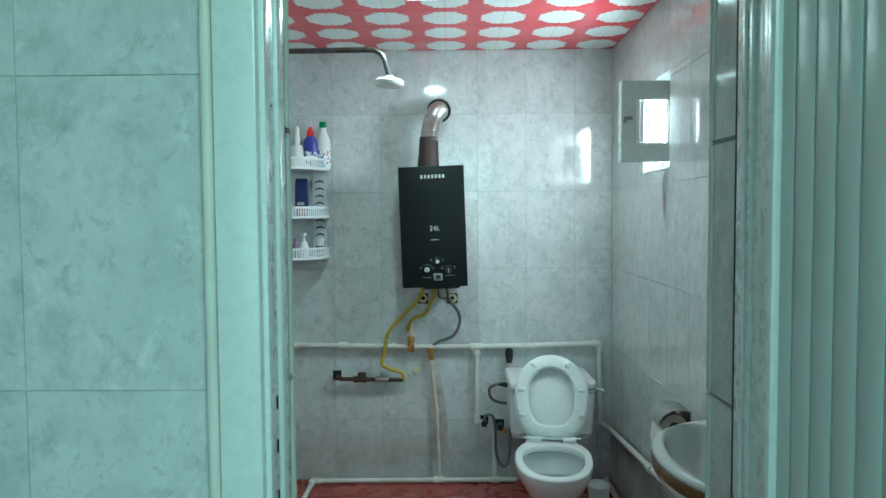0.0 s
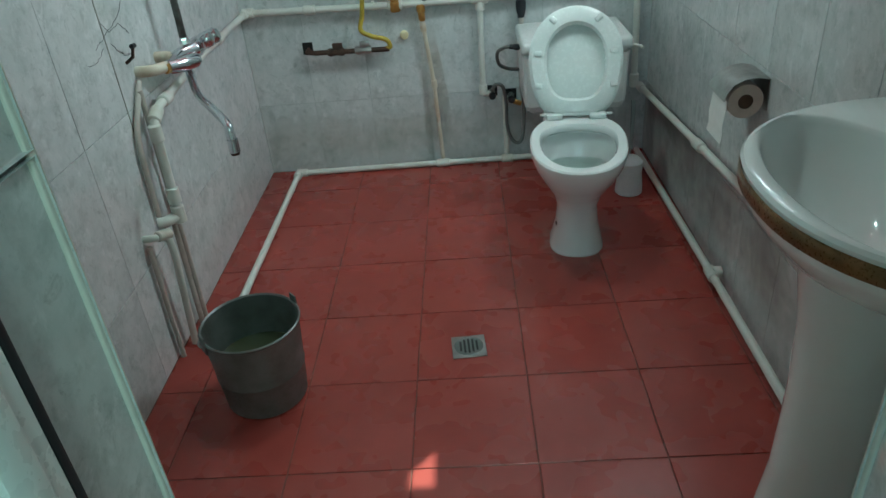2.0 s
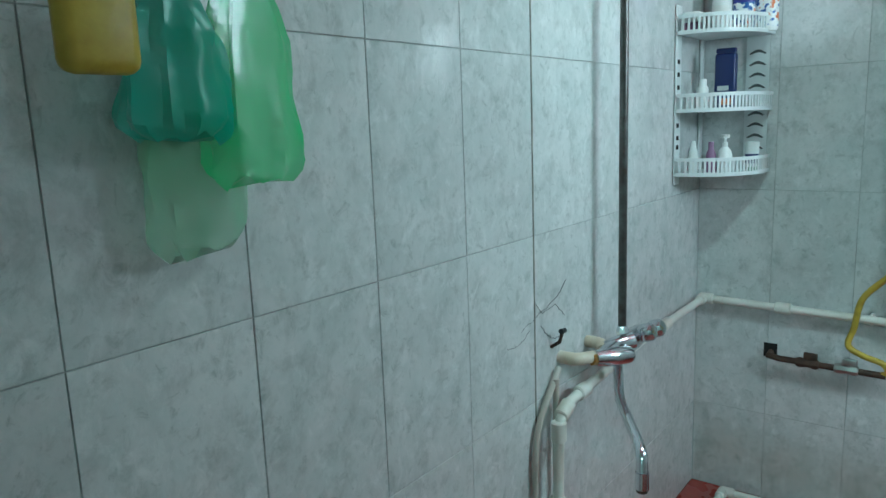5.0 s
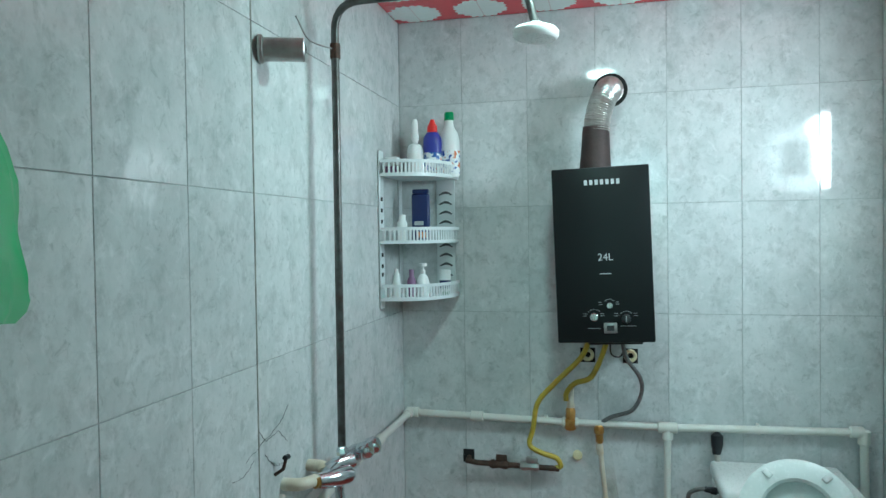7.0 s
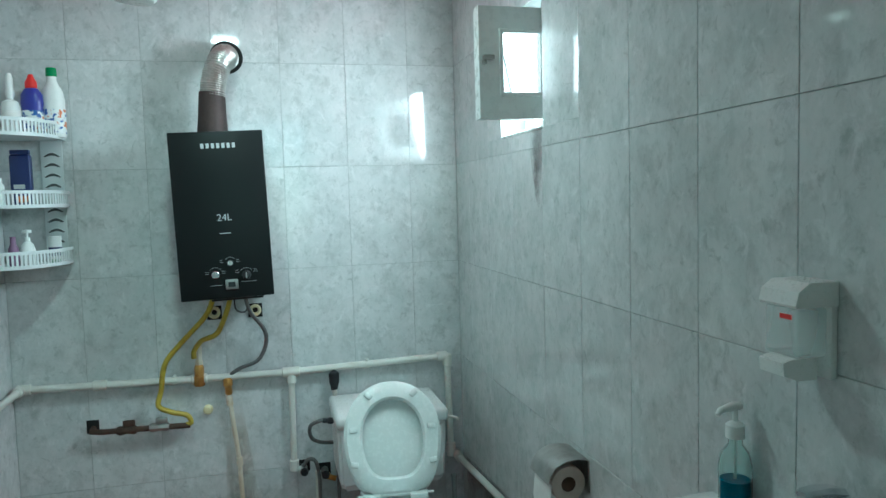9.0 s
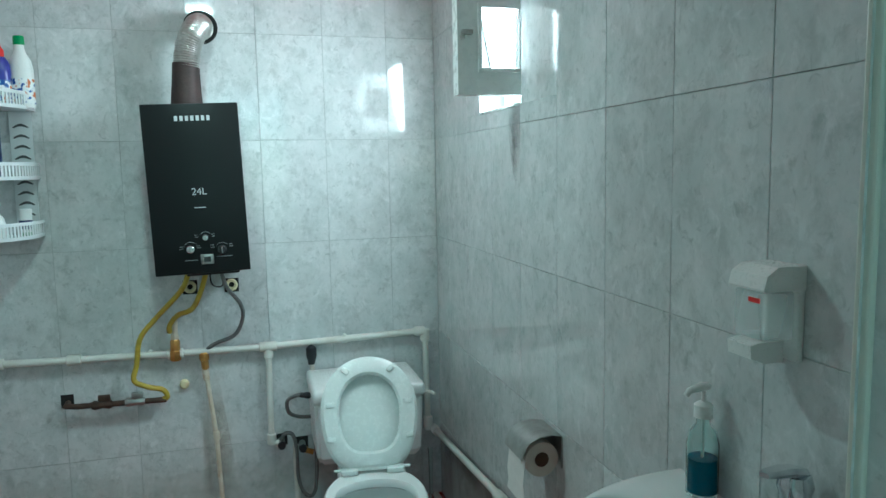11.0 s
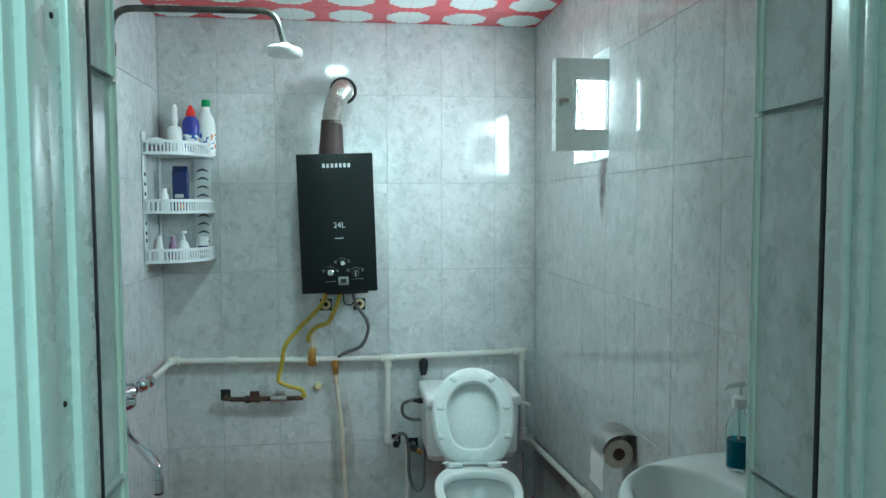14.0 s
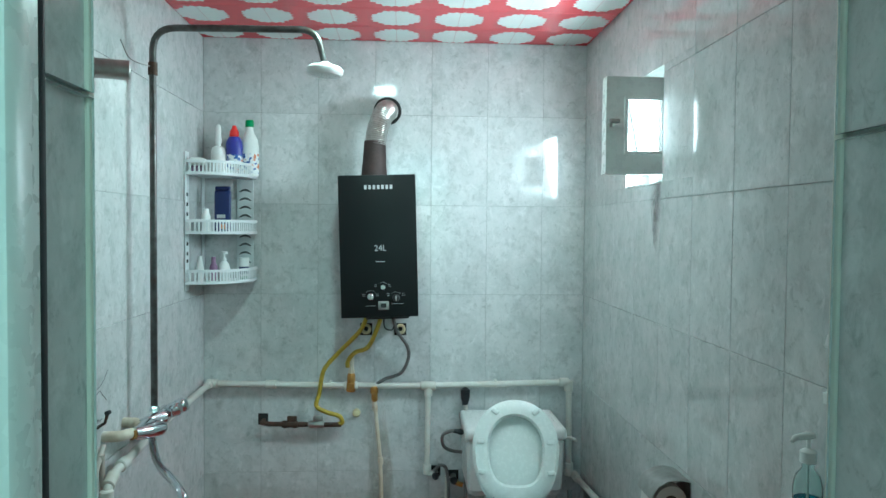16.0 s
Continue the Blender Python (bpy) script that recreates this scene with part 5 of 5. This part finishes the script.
def hanging_bag(label, mat, x, y, z_top, z_low, wide, deep, seed):
    """A thin crumpled bag that hangs from a knot."""
    ob = thing("plastic_bag", label, "bag", "bags on the wire rack")
    rings = []
    for i in range(22):
        t = i / 21
        r = 0.16 + 0.5 * min(1.0, t * 2.6) + 0.34 * t if t < 0.93 else 0.976 - (t - 0.93) * 4
        z = z_top + (z_low - z_top) * t
        ring = []
        for k in range(30):
            a = 2 * math.pi * k / 30
            crease = 1 + 0.30 * noise.noise(Vector((3.2 * math.cos(a) + seed, 3.2 * math.sin(a), t * 2.2))) + 0.12 * noise.noise(Vector((9 * math.cos(a), 9 * math.sin(a) + seed, t * 7)))
            ring.append((x + math.cos(a) * deep * r * crease, y + math.sin(a) * wide * r * crease, z + 0.02 * noise.noise(Vector((2 * math.cos(a), 2 * math.sin(a) + seed, 4)))))
        rings.append(ring)
    part("body", loft(rings), mat, ob)
    part("knot", tube(smooth_line([(x, y, z_top - 0.01), (x + 0.006, y - 0.005, z_top + 0.02), (0.085, y - 0.01, z_top + 0.045)], 5), [0.012, 0.013, 0.012, 0.010, 0.009, 0.008, 0.009, 0.010, 0.009, 0.008, 0.006], 10), mat, ob)
    return ob


hanging_bag("thin bright green plastic bag hanging from the rack", GREEN_BAG, 0.062, -1.985, 1.600, 1.315, 0.078, 0.034, 1.3)
hanging_bag("crumpled teal plastic bag hanging from the rack", TEAL_BAG, 0.075, -2.10, 1.565, 1.375, 0.075, 0.04, 5.1)
hanging_bag("pale thin green plastic bag hanging behind the others", PALE_BAG, 0.035, -2.06, 1.50, 1.235, 0.072, 0.022, 8.7)
sponge = thing("bath_sponge", "olive sponge with a yellow edge on the rack", "sponge")
part("pad", box(0.11, -2.25, 1.44, 0.14, -2.17, 1.54, 0.014, 3), YELLOW_HOSE, sponge)
part("hanging_loop", tube(smooth_line([(0.125, -2.21, 1.535), (0.11, -2.21, 1.60), (0.085, -2.21, 1.637)], 5), 0.002, 6), RUBBER, sponge)

green_sheet = thing("plastic_sheet", "folded dark green plastic sheet tied with black cord beside the door", "plastic sheet")
rings = []
for i in range(9):
    z = 0.945 + 0.48 * i / 8
    rings.append([(0.035 + 0.13 * (0.5 + 0.5 * math.cos(a)) + 0.008 * math.sin(3 * a + i), -2.420 + 0.062 * math.sin(a) + 0.004 * math.sin(5 * a + i * 0.6), z + 0.01 * math.sin(a * 2)) for a in (2 * math.pi * k / 24 for k in range(24))])
part("folds", loft(rings), GREEN_CLOTH, green_sheet)
part("cord", tube(smooth_line([(0.169, -2.39, 1.30), (0.166, -2.37, 1.12), (0.158, -2.365, 1.0), (0.15, -2.375, 0.96)], 6), 0.004, 8), RUBBER, green_sheet, "black cord")
part("cord", tube(smooth_line([(0.17, -2.415, 1.25), (0.168, -2.405, 1.05), (0.165, -2.395, 0.96)], 6), 0.004, 8), RUBBER, green_sheet, "black cord")
part("hanger", tube([(0.0, -2.42, 1.40), (0.06, -2.42, 1.42)], 0.006, 8), STEEL, green_sheet)
cream_hose = hose("drain_hose", "cream corrugated hose hanging down the tiles", [(0.08, -2.40, 0.95), (0.05, -2.375, 0.90), (0.03, -2.37, 0.84), (0.03, -2.39, 0.78), (0.035, -2.43, 0.72), (0.035, -2.48, 0.5), (0.04, -2.49, 0.012)], 0.006, PPR)
part("lily_decal", decal, worn("printed_flower", (0.30, 0.33, 0.10), (0.45, 0.28, 0.08), 0.25, scale=60), basin, "printed flower spray")

# vertical seam in the left wall and a brown run below the window
seam = structure("wall_seam", box(-0.002, -1.1795, 0.0, 0.0006, -1.1745, H), worn("seam_filler", (0.26, 0.26, 0.22), (0.13, 0.13, 0.11), 0.9, scale=20, stain=(0.07, 0.06, 0.05), amount=0.8), "dark filled seam between two runs of tiles", "seam")


def streak(name, base, strength, grain):
    """A run or tint: its own colour, broken up and fading towards its rim."""
    m = material(name, base, 0.55)
    coords = m.node_tree.nodes.new("ShaderNodeTexCoord")
    split = node(m, "ShaderNodeSeparateXYZ", i0=coords.outputs["Generated"])
    fade = None
    for axis in range(3):
        d = math_node(m, "ABSOLUTE", math_node(m, "SUBTRACT", split.outputs[axis], 0.5))
        f = math_node(m, "SUBTRACT", 1.0, math_node(m, "MULTIPLY", d, 1.9))
        if axis in grain[1]:
            fade = f if fade is None else math_node(m, "MULTIPLY", fade, f)
    n = ramp(m, noise_tex(m, place(m, False), grain[0], 5, 0.65), [(0.3, (0, 0, 0)), (0.7, (1, 1, 1))])
    feed(m, "Alpha", math_node(m, "MULTIPLY", math_node(m, "MULTIPLY", n, fade), strength))
    return m


def stain(label, mat, ring, shift):
    """A thin film over a surface, lying just over the glaze."""
    ob = make("stain", loft([ring, [tuple(a + b for a, b in zip(p, shift)) for p in ring]]), mat)
    return tagged(ob, label, "stain")


stain("brown run of water below the small window", streak("brown_run", (0.16, 0.07, 0.06), 0.5, (30, (1, 2))), [(W - 0.0012, y, z) for y, z in ((-0.94, 1.585), (-0.86, 1.585), (-0.87, 1.48), (-0.90, 1.38), (-0.925, 1.33), (-0.945, 1.42))], (-0.0004, 0, 0))
stain("yellow brown run behind the thin pipe", streak("rust_run", (0.42, 0.27, 0.09), 0.35, (18, (0, 2))), [(x, -0.0012, z) for x, z in ((0.72, 0.01), (0.86, 0.01), (0.84, 0.3), (0.80, 0.62), (0.74, 0.62), (0.73, 0.3))], (0, -0.0004, 0))
# film that browns the tiles between the sloping pipe and the floor
stain("brown tint on the tiles below the sloping pipe", streak("brown_lower_tint", (0.20, 0.17, 0.13), 0.30, (4, (2,))), [(W - 0.0012, y, z) for y, z in ((-0.06, 0.04), (-0.06, 0.30), (-0.7, 0.352), (-1.75, 0.436), (-1.85, 0.44), (-1.85, 0.06))], (-0.0004, 0, 0))
stain("yellowish grime along the foot of the back tiles", streak("yellow_grime", (0.40, 0.36, 0.22), 0.14, (6, (2,))), [(x, -0.0012, z) for x, z in ((0.01, 0.004), (1.62, 0.004), (1.62, 0.20), (1.1, 0.27), (0.6, 0.22), (0.01, 0.29))], (0, -0.0004, 0))
stain("grey film on the floor round the toilet foot", streak("floor_film", (0.40, 0.34, 0.31), 0.55, (28, (0, 1))), [(1.29 + 0.16 * math.cos(a), -0.74 + 0.22 * math.sin(a), 0.0042) for a in (2 * math.pi * k / 20 for k in range(20))], (0, 0, 0.0004))


# ---------------------------------------------------------------- tiles of walls and floor
def joints(first, last, start, pitch):
    lines = [first, last]
    k = math.ceil((first - start) / pitch)
    while start + k * pitch < last:
        if start + k * pitch > first + 0.004:
            lines.append(start + k * pitch)
        k += 1
    return sorted(lines)


tile_face(wall_back, (0, 0, 0), (1, 0, 0), (0, 0, 1), joints(0, W, 0.25, 0.251), ROWS, WALL_TILE, gap=0.0018, uneven=0.0022)
tile_face(wall_left, (0, -1.175, 0), (0, 1, 0), (0, 0, 1), [0, 1.175], ROWS, WALL_TILE, gap=0.0018, uneven=0.0022)
tile_face(wall_left, (0, -D, 0), (0, 1, 0), (0, 0, 1), joints(0, D - 1.179, D - 1.179, 0.262), ROWS, WALL_TILE, gap=0.0018, uneven=0.0022)
tile_face(wall_right, (W, 0, 0), (0, -1, 0), (0, 0, 1), joints(0, D, 1.456, 0.253), ROWS, WALL_TILE, gap=0.0016, hole=(-WY1, WZ0, -WY0, WZ1), uneven=0.0018)
tile_face(floor, (0, -D, 0), (1, 0, 0), (0, 1, 0), joints(0, W, 1.043, 0.306), joints(0, D, D - 1.185, 0.318), FLOOR_TILE, gap=0.0030, edge=0.0012, uneven=0.003)
tile_face(wall_door, (DX0, -D, 0), (0, -1, 0), (0, 0, 1), [0, 0.125], [0, 0.34, 0.74, 1.14, 1.54, 1.94, DH], WALL_TILE, gap=0.005, uneven=0.002)
tile_face(wall_door, (DX1, -2.66, 0), (0, 1, 0), (0, 0, 1), [0, 0.13], [0, 0.31, 0.71, 1.11, 1.514, 1.914, DH], WALL_TILE, gap=0.005, uneven=0.002)
tile_face(wall_door, (-0.7, OUT, 0), (1, 0, 0), (0, 0, 1), joints(0, 1.257, 1.02, 0.25), [0.0, 0.38, 0.78, 1.18, 1.58, 1.98, 2.38], WALL_TILE, gap=0.0006, uneven=0.002)
